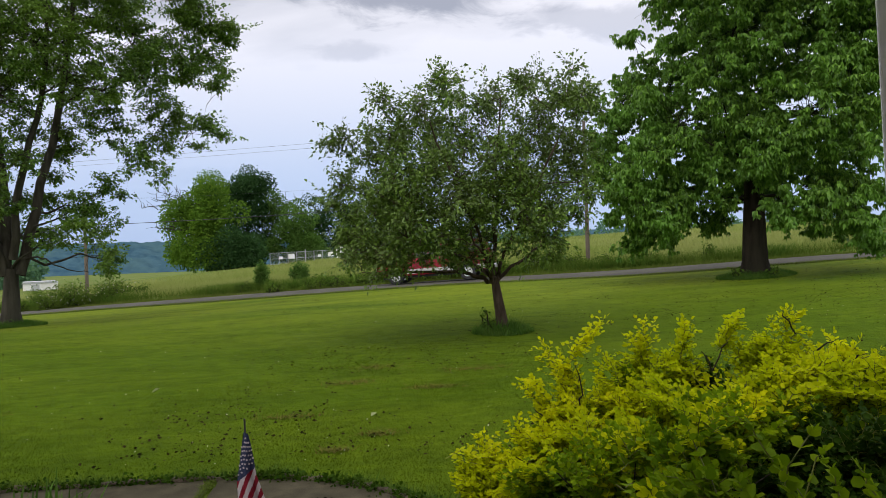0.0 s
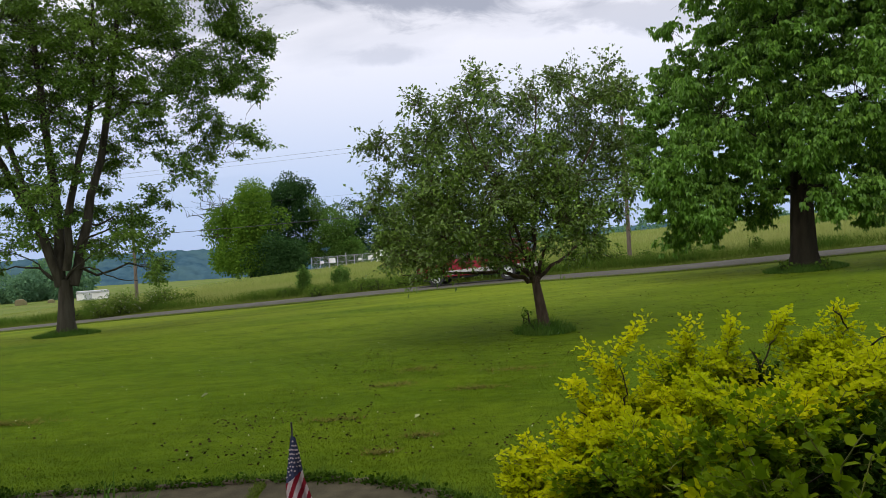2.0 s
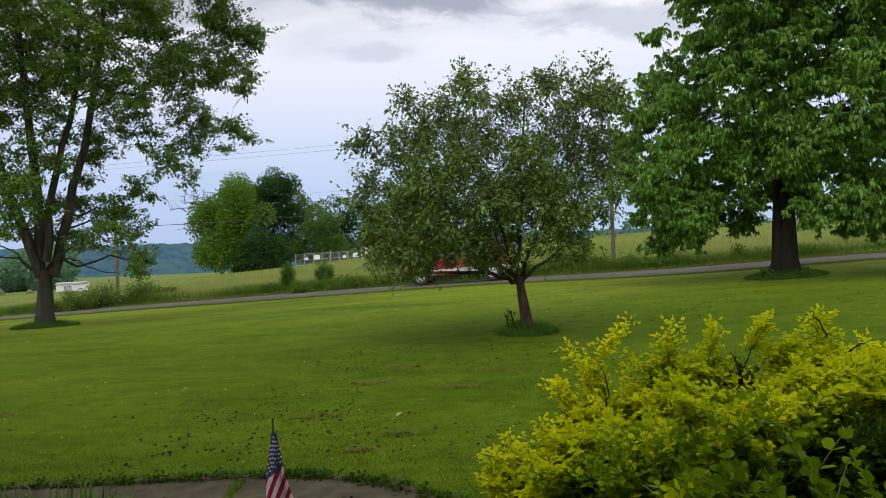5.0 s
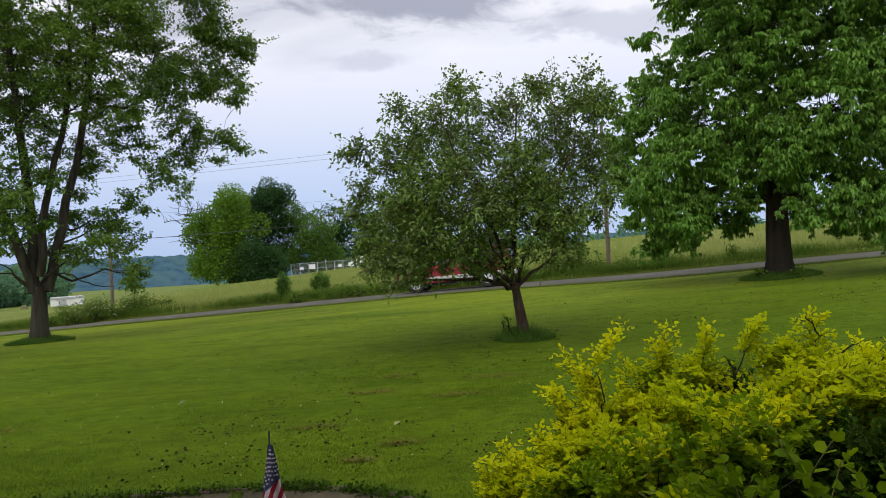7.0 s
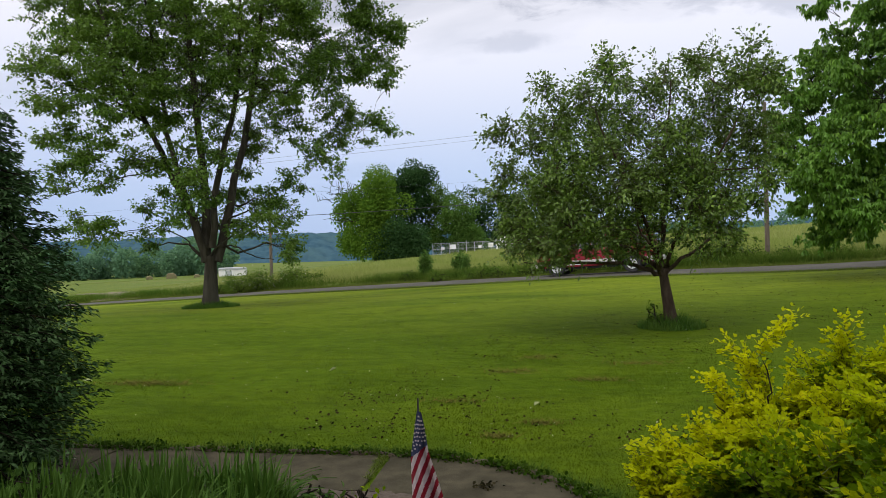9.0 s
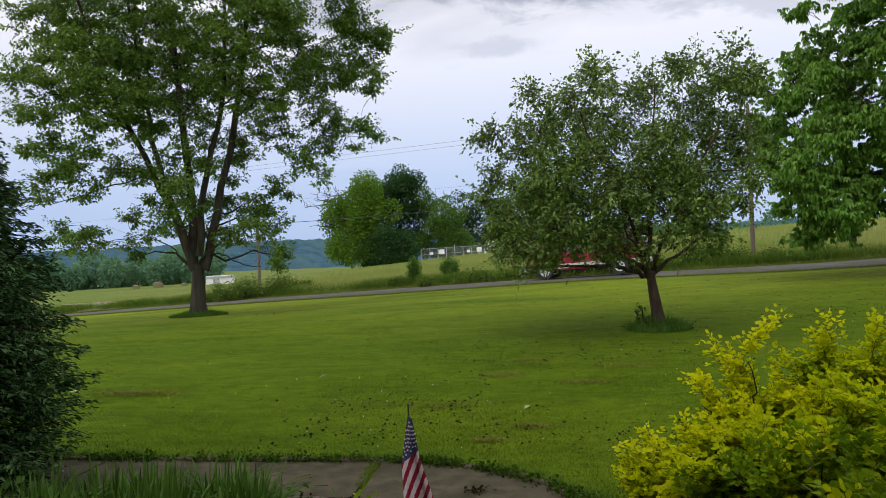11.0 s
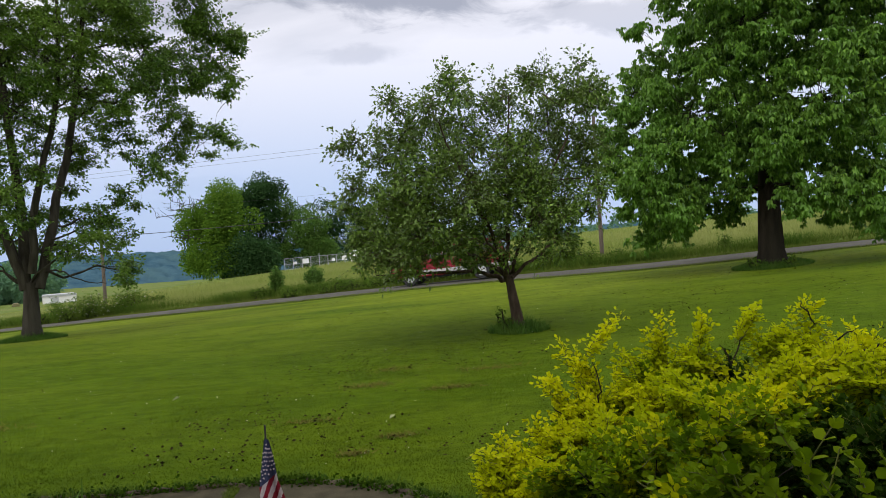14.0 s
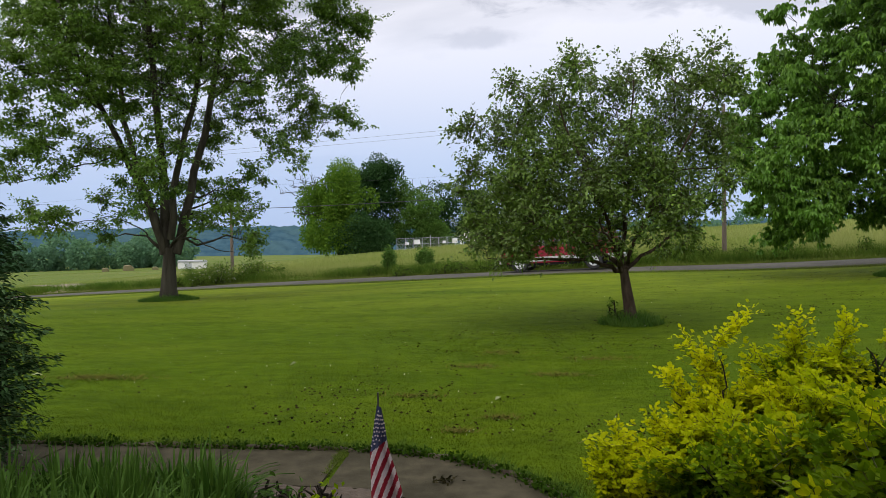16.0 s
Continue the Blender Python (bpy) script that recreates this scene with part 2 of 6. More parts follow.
M_LILY = leafy("strap_leaves", (0.020, 0.064, 0.0060), (0.068, 0.150, 0.0180), (0.088, 0.160, 0.0220), thin=0.3, rough=0.6, patch=2.0, spec=0.12)
M_WOODPOLE = surface("weathered_pole", (0.11, 0.085, 0.060), (0.17, 0.135, 0.100), 6.0, (0.085, 0.066, 0.048), 1.0, rough=0.9, bump=0.5, stretch=(1, 1, 0.1))
M_WIRE = surface("black_cable", (0.02, 0.02, 0.022), (0.035, 0.035, 0.04), 5.0, rough=0.6)
# blue haze of the distance is mixed into the hills' base colour
M_HILL = surface("far_woods_haze", (0.030, 0.068, 0.098), (0.052, 0.104, 0.130), 0.06, (0.060, 0.110, 0.110), 0.012, rough=1.0, spec=0.0)
# leaf green paled and tinted bluish, so the colour carries the haze
M_WOODS = leafy("hazy_distant_leaves", (0.085, 0.190, 0.095), (0.190, 0.320, 0.150), (0.120, 0.230, 0.135), thin=0.45, patch=0.06, spec=0.05, rough=0.8)
M_TRIM = surface("white_painted_trim", (0.792, 0.749, 0.7169), (0.856, 0.813, 0.7811), 14.0, (0.706, 0.653, 0.6099), 3.0, rough=0.55, bump=0.1)
M_CHANNEL = surface("grimy_channel", (0.16, 0.135, 0.115), (0.24, 0.205, 0.18), 18.0, (0.10, 0.08, 0.065), 4.0, rough=0.9, bump=0.3)
# for the unseen wall and ceiling, pale enough to bounce light onto the post
M_SIDING = surface("cream_siding", (0.70, 0.67, 0.61), (0.75, 0.72, 0.66), 3.0, (0.64, 0.60, 0.54), 0.8, rough=0.6)
M_PLAIN_RED = surface("red_paint", (0.20, 0.006, 0.018), (0.23, 0.008, 0.022), 3.0, rough=0.38, spec=0.3)
M_SILVER = surface("silver_paint", (0.42, 0.40, 0.39), (0.48, 0.46, 0.45), 6.0, rough=0.35, metal=0.3)
M_TYRE = surface("tyre_rubber", (0.018, 0.018, 0.019), (0.03, 0.03, 0.031), 8.0, rough=0.85)
M_RIM = surface("alloy_rim", (0.45, 0.45, 0.46), (0.6, 0.6, 0.61), 8.0, rough=0.3, metal=0.8)
M_BLACK = surface("black_plastic", (0.015, 0.015, 0.016), (0.028, 0.028, 0.03), 8.0, rough=0.6)
M_GLASS = surface("tinted_glass", (0.030, 0.035, 0.0380), (0.045, 0.050, 0.0520), 2.0, rough=0.06, spec=0.45)
M_WHITE = surface("white_metal", (0.72, 0.72, 0.70), (0.8, 0.8, 0.78), 3.0, (0.62, 0.6, 0.56), 0.8, rough=0.5)
M_GALV = surface("galvanised_steel", (0.36, 0.37, 0.38), (0.48, 0.49, 0.5), 8.0, rough=0.5, metal=0.5)
M_DEADLEAF = leafy("dead_leaves", (0.012, 0.014, 0.005), (0.042, 0.034, 0.013), None, thin=0.05, rough=0.95, spec=0.05)
M_STRAW = leafy("dry_thatch", (0.104, 0.097, 0.0210), (0.168, 0.152, 0.0350), None, thin=0.2, rough=0.95, spec=0.05)
M_PETAL = leafy("pale_petals", (0.45, 0.45, 0.36), (0.62, 0.61, 0.50), None, thin=0.3, rough=0.9, spec=0.05)
M_PALELEAF = leafy("pale_leaf", (0.26, 0.30, 0.14), (0.34, 0.36, 0.18), None, thin=0.3, rough=0.8, spec=0.1)
M_STICK = surface("dark_stick", (0.02, 0.018, 0.016), (0.04, 0.035, 0.03), 20.0, rough=0.6)
M_NAVY = surface("navy_cloth", (0.012, 0.018, 0.055), (0.018, 0.026, 0.075), 60.0, rough=0.8)
M_CLOTHRED = surface("red_cloth", (0.16, 0.009, 0.018), (0.21, 0.013, 0.024), 60.0, rough=0.85, spec=0.1)
M_CLOTHWHITE = surface("white_cloth", (0.42, 0.355, 0.365), (0.50, 0.43, 0.44), 60.0, rough=0.9, spec=0.1)

# ---- mesh helpers ----
def mesh_from(name, verts, quads=None, tris=None, mats=(), idx=None, smooth=False):
    """A mesh from arrays of corners, four-sided and three-sided faces."""
    verts = np.asarray(verts, dtype=np.float32).reshape(-1, 3)
    quads = np.zeros((0, 4), np.int32) if quads is None else np.asarray(quads, np.int32).reshape(-1, 4)
    tris = np.zeros((0, 3), np.int32) if tris is None else np.asarray(tris, np.int32).reshape(-1, 3)
    me = bpy.data.meshes.new(name)
    me.vertices.add(len(verts))
    me.vertices.foreach_set("co", verts.ravel())
    loops = np.concatenate([quads.ravel(), tris.ravel()])
    me.loops.add(len(loops))
    me.loops.foreach_set("vertex_index", loops)
    counts = np.concatenate([np.full(len(quads), 4), np.full(len(tris), 3)]).astype(np.int32)
    me.polygons.add(len(counts))
    me.polygons.foreach_set("loop_start", np.concatenate([[0], np.cumsum(counts)[:-1]]).astype(np.int32))
    if idx is not None:
        me.polygons.foreach_set("material_index", np.asarray(idx, np.int32))
    if smooth:
        me.polygons.foreach_set("use_smooth", np.ones(len(counts), bool))
    me.update(calc_edges=True)
    me.validate()
    for m in mats:
        me.materials.append(m)
    return me


def thing(name, at, label, category, group="", kind=""):
    ob = new(name)
    ob.empty_display_size = 0.1
    ob.matrix_basis = at
    return tagged(ob, label, category, group, kind)


def hang(name, me, parent, label="", kind=""):
    """A mesh as a part under a thing."""
    ob = new(name, me)
    ob.parent = parent
    return tagged(ob, label, kind=kind)


def part(name, bm, material, parent, label="", smooth=False, bevel=0.0):
    me = bpy.data.meshes.new(name)
    if bevel:
        bmesh.ops.bevel(bm, geom=bm.edges[:], offset=bevel, segments=2, affect="EDGES", profile=0.6)
    bm.to_mesh(me)
    bm.free()
    me.materials.append(material)
    if smooth:
        for p in me.polygons:
            p.use_smooth = True
    return hang(name, me, parent, label)


def box(x0, x1, y0, y1, z0, z1):
    bm = bmesh.new()
    bmesh.ops.create_cube(bm, size=1.0)
    for v in bm.verts:
        v.co = Vector(((x0 + x1) / 2 + v.co.x * (x1 - x0), (y0 + y1) / 2 + v.co.y * (y1 - y0), (z0 + z1) / 2 + v.co.z * (z1 - z0)))
    return bm


def rod(p, q, r1, r2=None, sides=10):
    """A round bar from p to q."""
    bm = bmesh.new()
    d = Vector(q) - Vector(p)
    bmesh.ops.create_cone(bm, segments=sides, radius1=r1, radius2=r1 if r2 is None else r2, depth=d.length, cap_ends=True)
    m = Matrix.Translation((Vector(p) + Vector(q)) / 2) @ d.to_track_quat("Z", "Y").to_matrix().to_4x4()
    bmesh.ops.transform(bm, matrix=m, verts=bm.verts)
    return bm


def prism(outline, y0, y1, inset=0.0):
    """A side outline in x and z, drawn out from y0 to y1."""
    bm = bmesh.new()
    a = [bm.verts.new((x, y0, z)) for x, z in outline]
    b = [bm.verts.new((x, y1, z)) for x, z in outline]
    bm.faces.new(a)
    bm.faces.new(list(reversed(b)))
    n = len(a)
    for i in range(n):
        bm.faces.new((a[i], b[i], b[(i + 1) % n], a[(i + 1) % n]))
    bmesh.ops.recalc_face_normals(bm, faces=bm.faces[:])
    return bm


def tubes(paths, sides=6):
    """Corners and faces of tapered round limbs; each path is (points, radii)."""
    V, Q, base = [], [], 0
    ang = np.linspace(0, 2 * np.pi, sides, endpoint=False)
    ca, sa = np.cos(ang), np.sin(ang)
    for pts, rad in paths:
        pts = np.asarray(pts, float)
        k = len(pts)
        tan = np.gradient(pts, axis=0)
        tan /= np.linalg.norm(tan, axis=1)[:, None] + 1e-9
        ref = np.where(np.abs(tan[:, 2:3]) > 0.9, np.array([[1.0, 0, 0]]), np.array([[0, 0, 1.0]]))
        u = np.cross(tan, ref)
        u /= np.linalg.norm(u, axis=1)[:, None] + 1e-9
        w = np.cross(tan, u)
        r = np.asarray(rad, float)[:, None, None]
        ring = pts[:, None, :] + r * (ca[None, :, None] * u[:, None, :] + sa[None, :, None] * w[:, None, :])
        V.append(ring.reshape(-1, 3))
        i = np.arange(k - 1)[:, None] * sides + np.arange(sides)[None, :]
        j = np.arange(k - 1)[:, None] * sides + (np.arange(sides)[None, :] + 1) % sides
        Q.append(np.stack([i, j, j + sides, i + sides], -1).reshape(-1, 4) + base)
        base += k * sides
    return np.concatenate(V), np.concatenate(Q)


def bend(a, b, rng, lift=0.0, wob=0.08, k=6):
    """A slightly crooked line of k points from a to b, bowed by lift."""
    t = np.linspace(0, 1, k)[:, None]
    d = np.linalg.norm(b - a)
    p = a + (b - a) * t
    p[:, 2] += lift * d * (4 * t[:, 0] * (1 - t[:, 0]))
    p[1:-1] += rng.normal(0, wob * d / k, (k - 2, 3))
    return p


def leaves_at(cent, along, size, rng, wide=0.5, droop=0.25, flat=1.0, oval=False):
    """Folded leaf blades: corners and faces. along: the way each leaf points."""
    n = len(cent)
    along = along / (np.linalg.norm(along, axis=1)[:, None] + 1e-9)
    rnd = rng.normal(0, 1, (n, 3)) + np.array([0, 0, flat])
    side = np.cross(along, rnd)
    side /= np.linalg.norm(side, axis=1)[:, None] + 1e-9
    nor = np.cross(side, along)
    s = np.asarray(size).reshape(-1, 1) * np.ones((n, 1))
    base, tip = cent, cent + along * s
    tip = tip + np.array([0, 0, -1.0]) * s * droop
    if oval:
        q = [cent + along * s * f - np.array([0, 0, 1.0]) * s * droop * f * f for f in (0.26, 0.76)]
        w1, w2 = side * s * wide * 0.44, side * s * wide * 0.42
        up = nor * s * 0.07
        V = np.stack([base, q[0] + w1 + up, q[1] + w2 + up, tip, q[1] - w2 + up, q[0] - w1 + up], 1).reshape(-1, 3)
        i = np.arange(n) * 6
        T = np.concatenate([np.stack([i, i + a, i + b], 1) for a, b in ((1, 2), (2, 3), (3, 4), (4, 5))])
        return V, T
    mid = cent + along * s * 0.48
    l = mid + side * s * wide * 0.5 + nor * s * 0.10
    r = mid - side * s * wide * 0.5 + nor * s * 0.10
    V = np.stack([base, l, tip, r], 1).reshape(-1, 3)
    i = np.arange(n) * 4
    T = np.concatenate([np.stack([i, i + 1, i + 2], 1), np.stack([i, i + 2, i + 3], 1)])
    return V, T


# ---- the lie of the land: s runs along the road, n away from the house ----
RD = radians(15.0)
SX, SY, NX, NY = math.cos(RD), -math.sin(RD), math.sin(RD), math.cos(RD)
ROAD0, ROAD1 = 28.5, 32.9


def sn(x, y):
    return x * SX + y * SY, x * NX + y * NY


def xy(s, n):
    return s * SX + n * NX, s * SY + n * NY


def step(a, b, v):
    t = np.clip((v - a) / (b - a), 0, 1)
    return t * t * (3 - 2 * t)


def road_z(s):
    c = np.clip(s, -60, 60)
    flat = 0.10 * np.exp(-((s - 2.5) / 5.5) ** 2)
    return 0.245 - flat + 0.0438 * c - 0.0002 * c * c + 0.02 * np.clip(s + 60, -400, 0) + 0.02 * np.clip(s - 60, 0, 60)


def ground_z(x, y):
    x, y = np.asarray(x, float), np.asarray(y, float)
    s, n = sn(x, y)
    w = np.clip((n - 5.5) / 19, 0, 1)
    z = road_z(s) * w
    e = np.clip(n - ROAD1, 0, None)
    f = step(-85, -48, s)
    far = f * 2.3 * (1 - np.exp(-e / 60)) - (1 - f) * 0.016 * np.minimum(e, 150)
    z = z + far - 0.055 * np.clip(e - 135, 0, 500) * f - 0.02 * np.clip(e - 250, 0, 700)
    z = z + 0.10 * step(0.6, 2.0, e) - 0.12 * np.exp(-((n - ROAD1 - 0.9) / 0.5) ** 2)
    z = z - 0.07 * np.exp(-((x - 11.9) ** 2 + (y - 21.6) ** 2) / 9)
    z = z + 0.03 * np.sin(x * 0.31 + 1.0) * np.sin(y * 0.27) * step(7, 12, n) * step(31, 26, n)
    return z


def gz(x, y):
    return float(ground_z(x, y))

# ---- ground, road, path ----
def axis(parts):
    return np.unique(np.concatenate([np.linspace(a, b, k) for a, b, k in parts]).round(3))


def build_ground():
    S = axis([(-3500, -400, 12), (-400, -120, 20), (-120, 60, 121), (60, 300, 20), (300, 3500, 12)])
    N = axis([(-3500, -60, 10), (-60, 0, 13), (0, ROAD0, 32), (ROAD0, ROAD1, 5), (ROAD1, ROAD1 + 4, 21), (ROAD1 + 4, 160, 60), (160, 500, 30), (500, 3800, 14)])
    s, n = np.meshgrid(S, N)
    x, y = xy(s, n)
    z = ground_z(x, y)
    V = np.stack([x, y, z], -1).reshape(-1, 3)
    c, r = len(S), len(N)
    i = (np.arange(r - 1)[:, None] * c + np.arange(c - 1)[None, :])
    Q = np.stack([i, i + 1, i + c + 1, i + c], -1).reshape(-1, 4)
    mid = (N[:-1] + N[1:]) / 2
    idx = np.repeat((mid > ROAD1 + 0.1).astype(int), c - 1)
    ob = new("ground", mesh_from("ground", V, Q, None, (M_LAWN, M_MEADOW), idx, True))
    tagged(ob, "mown green lawn sloping to a road, rough meadow beyond", "ground", kind="structure")

    S2 = axis([(-700, -120, 20), (-120, 60, 121), (60, 400, 12)])
    prof = [(ROAD0 - 0.12, -0.03), (ROAD0, 0.03), ((ROAD0 + ROAD1) / 2, 0.05), (ROAD1, 0.03), (ROAD1 + 0.12, -0.03)]
    rng = np.random.default_rng(4)
    rows = []
    for n_, dz in prof:
        wob = rng.normal(0, 0.05, len(S2)) if dz < 0.05 else np.zeros(len(S2))
        x, y = xy(S2, n_ + wob)
        rows.append(np.stack([x, y, road_z(S2) + dz], -1))
    V = np.concatenate(rows)
    c = len(S2)
    i = np.arange(len(prof) - 1)[:, None] * c + np.arange(c - 1)[None, :]
    Q = np.stack([i, i + 1, i + c + 1, i + c], -1).reshape(-1, 4)
    ob = new("road", mesh_from("road", V, Q, None, (M_ASPHALT,), None, True))
    tagged(ob, "narrow worn grey asphalt country road without markings", "road", kind="structure")


build_ground()

# the garden path: straight along the bed, then round to the porch
PCX, PCY, PR0, PR1 = -1.40, 3.40, 1.16, 1.93


def path_slab(outer, inner, name="concrete_slab"):
    bm = bmesh.new()
    top = [bm.verts.new((x, y, 0.018)) for x, y in outer + inner[::-1]]
    bot = [bm.verts.new((x, y, -0.07)) for x, y in outer + inner[::-1]]
    bm.faces.new(top)
    bm.faces.new(bot[::-1])
    k = len(top)
    for a in range(k):
        bm.faces.new((top[a], bot[a], bot[(a + 1) % k], top[(a + 1) % k]))
    bmesh.ops.recalc_face_normals(bm, faces=bm.faces[:])
    return bm


pavement = thing("pavement", pose(0, 0, 0), "grey weathered concrete garden path curving round a bed", "path", kind="structure")
xs = [-9.0, -6.3, -3.9, -1.46]
for a, b in zip(xs[:-1], xs[1:]):
    q = np.linspace(a + 0.015, b - 0.015, 9)
    part("concrete_slab", path_slab([(v, PCY + PR1 + 0.02 * math.sin(v * 3)) for v in q], [(v, PCY + PR0) for v in q]), M_CONCRETE, pavement)
for a, b in ((91.0, 30.0), (29.2, -2.0)):
    q = np.radians(np.linspace(a, b, 14))
    part("concrete_slab", path_slab([(PCX + PR1 * math.cos(v), PCY + PR1 * math.sin(v)) for v in q], [(PCX + PR0 * math.cos(v), PCY + PR0 * math.sin(v)) for v in q]), M_CONCRETE, pavement)
part("concrete_slab", path_slab([(PCX + PR1, 3.32), (PCX + PR1, 1.5)], [(PCX + PR0, 3.32), (PCX + PR0, 1.5)]), M_CONCRETE, pavement)


def build_bed():
    """The planted bed between the path and the porch, a low heap of soil."""
    rng = np.random.default_rng(9)
    X, Y = np.meshgrid(np.linspace(-9, PCX + PR0 - 0.02, 90), np.linspace(1.5, PCY + PR0, 30))
    inside = np.where(X > PCX, np.hypot(X - PCX, np.maximum(Y - PCY, 0)) < PR0, True)
    over = np.maximum(np.hypot(np.maximum(X - PCX, 0), np.maximum(Y - PCY, 0)) - (PR0 - 0.03), 0)
    Z = 0.03 + 0.03 * rng.random(X.shape) - over * 0.9
    V = np.stack([X, Y, Z], -1).reshape(-1, 3)
    i = np.arange(29)[:, None] * 90 + np.arange(89)[None, :]
    Q = np.stack([i, i + 1, i + 91, i + 90], -1).reshape(-1, 4)
    ob = new("flower_bed", mesh_from("flower_bed", V, Q, None, (M_SOIL,), None, True))
    tagged(ob, "bare brown soil of a flower bed inside the path", "soil", kind="structure")


build_bed()

# ---- the porch that the camera stands on ----
# wall out of view; its height blocks sky over the near lawn
wall = new("wall_house", mesh_from("wall_house", [(x, y, z) for x in (-8, 8) for y in (-1.6, -1.3) for z in (0, 6.2)],
           [(0, 1, 3, 2), (4, 6, 7, 5), (0, 4, 5, 1), (2, 3, 7, 6), (1, 5, 7, 3), (0, 2, 6, 4)], None, (M_SIDING,)))
tagged(wall, "unseen cream house wall behind the porch, tall to shade the near lawn", "wall", kind="structure")


def plain(name, bm, material, label, category, kind="structure"):
    me = bpy.data.meshes.new(name)
    bm.to_mesh(me)
    bm.free()
    me.materials.append(material)
    return tagged(new(name, me), label, category, kind=kind)


# floor and ceiling, also out of view, bounce light and shade the shrub
plain("floor", box(-3.2, 3.2, -1.3, 1.5, -0.05, 0.2), M_PORCH, "unseen pale concrete porch floor", "floor")
plain("ceiling", box(-3.2, 3.2, -1.3, 1.12, 2.72, 2.84), M_SIDING, "unseen cream porch ceiling, added to shade the lawn and shrub", "ceiling")


def porch_post(x, y, turn):
    post = thing("porch_post", pose(x, y, 0.2, 0, -1.3, turn), "greyish-white painted porch post with a dark channel along it", "post")
    part("corner_strip", box(0.0, 0.023, -0.012, 0.05, 0.0, 2.52), M_TRIM, post, bevel=0.003)
    part("channel", box(0.023, 0.040, 0.000, 0.05, 0.0, 2.52), M_CHANNEL, post, "dull brown recessed channel")
    part("face_board", box(0.040, 0.145, -0.008, 0.05, 0.0, 2.52), M_TRIM, post, bevel=0.003)
    for z in (0.5, 1.2, 1.9, 2.3):
        part("nail_head", rod((0.062, -0.009, z), (0.062, -0.006, z), 0.003, None, 8), M_BLACK, post)
    return post


porch_post(0.831, 1.018, -37.0)

# ---- trees ----
def grow(base_r, trunk, lobes, rng, spread=1.0, stems=(), wob=0.22):
    """Limbs reaching into each lobe of the crown from the nearest limb below it. Returns tube paths and, for each lobe, its limb."""
    trunk = np.asarray(trunk, float)
    k = len(trunk)
    rad = np.linspace(base_r, base_r * 0.62, k)
    rad[0] *= 1.22
    paths = [(trunk, rad)]
    nodes = [(p, r) for p, r in zip(trunk[max(1, k - 2):], rad[max(1, k - 2):])]
    fork = trunk[-1]
    for pts, r0, r1 in stems:
        pts = np.asarray(pts, float)
        fine = np.stack([np.interp(np.linspace(0, len(pts) - 1, 13), np.arange(len(pts)), pts[:, c]) for c in range(3)], 1)
        fine[1:-1] = (fine[:-2] + 2 * fine[1:-1] + fine[2:]) / 4 + rng.normal(0, 0.03, (11, 3))
        rr = np.linspace(r0, r1, 13)
        paths.append((fine, rr))
        nodes += [(fine[j], rr[j]) for j in range(3, 13)]
    order = sorted(range(len(lobes)), key=lambda i: np.linalg.norm(np.array(lobes[i][:3]) - fork))
    limb = {}
    for i in order:
        c = np.array(lobes[i][:3], float)
        best, cost = None, 1e9
        for p, r in nodes:
            d = np.linalg.norm(c - p)
            q = d + 0.35 * np.linalg.norm(p - fork) + (max(0, p[2] - c[2]) * 0.8) - min(r, 0.12) * 4
            if q < cost:
                best, cost = (p, r), q
        p, r = best
        L = np.linalg.norm(c - p)
        r0 = min(r * 0.72, 0.02 + 0.016 * L + 0.02 * lobes[i][3])
        if stems:
            r0 *= 0.62
        pts = bend(p, c, rng, lift=0.06 * spread, wob=wob, k=7)
        rr = np.linspace(r0, max(0.006, r0 * 0.3), 7)
        paths.append((pts, rr))
        limb[i] = pts
        nodes += [(pts[j], rr[j]) for j in (2, 4, 6)]
    return paths, limb


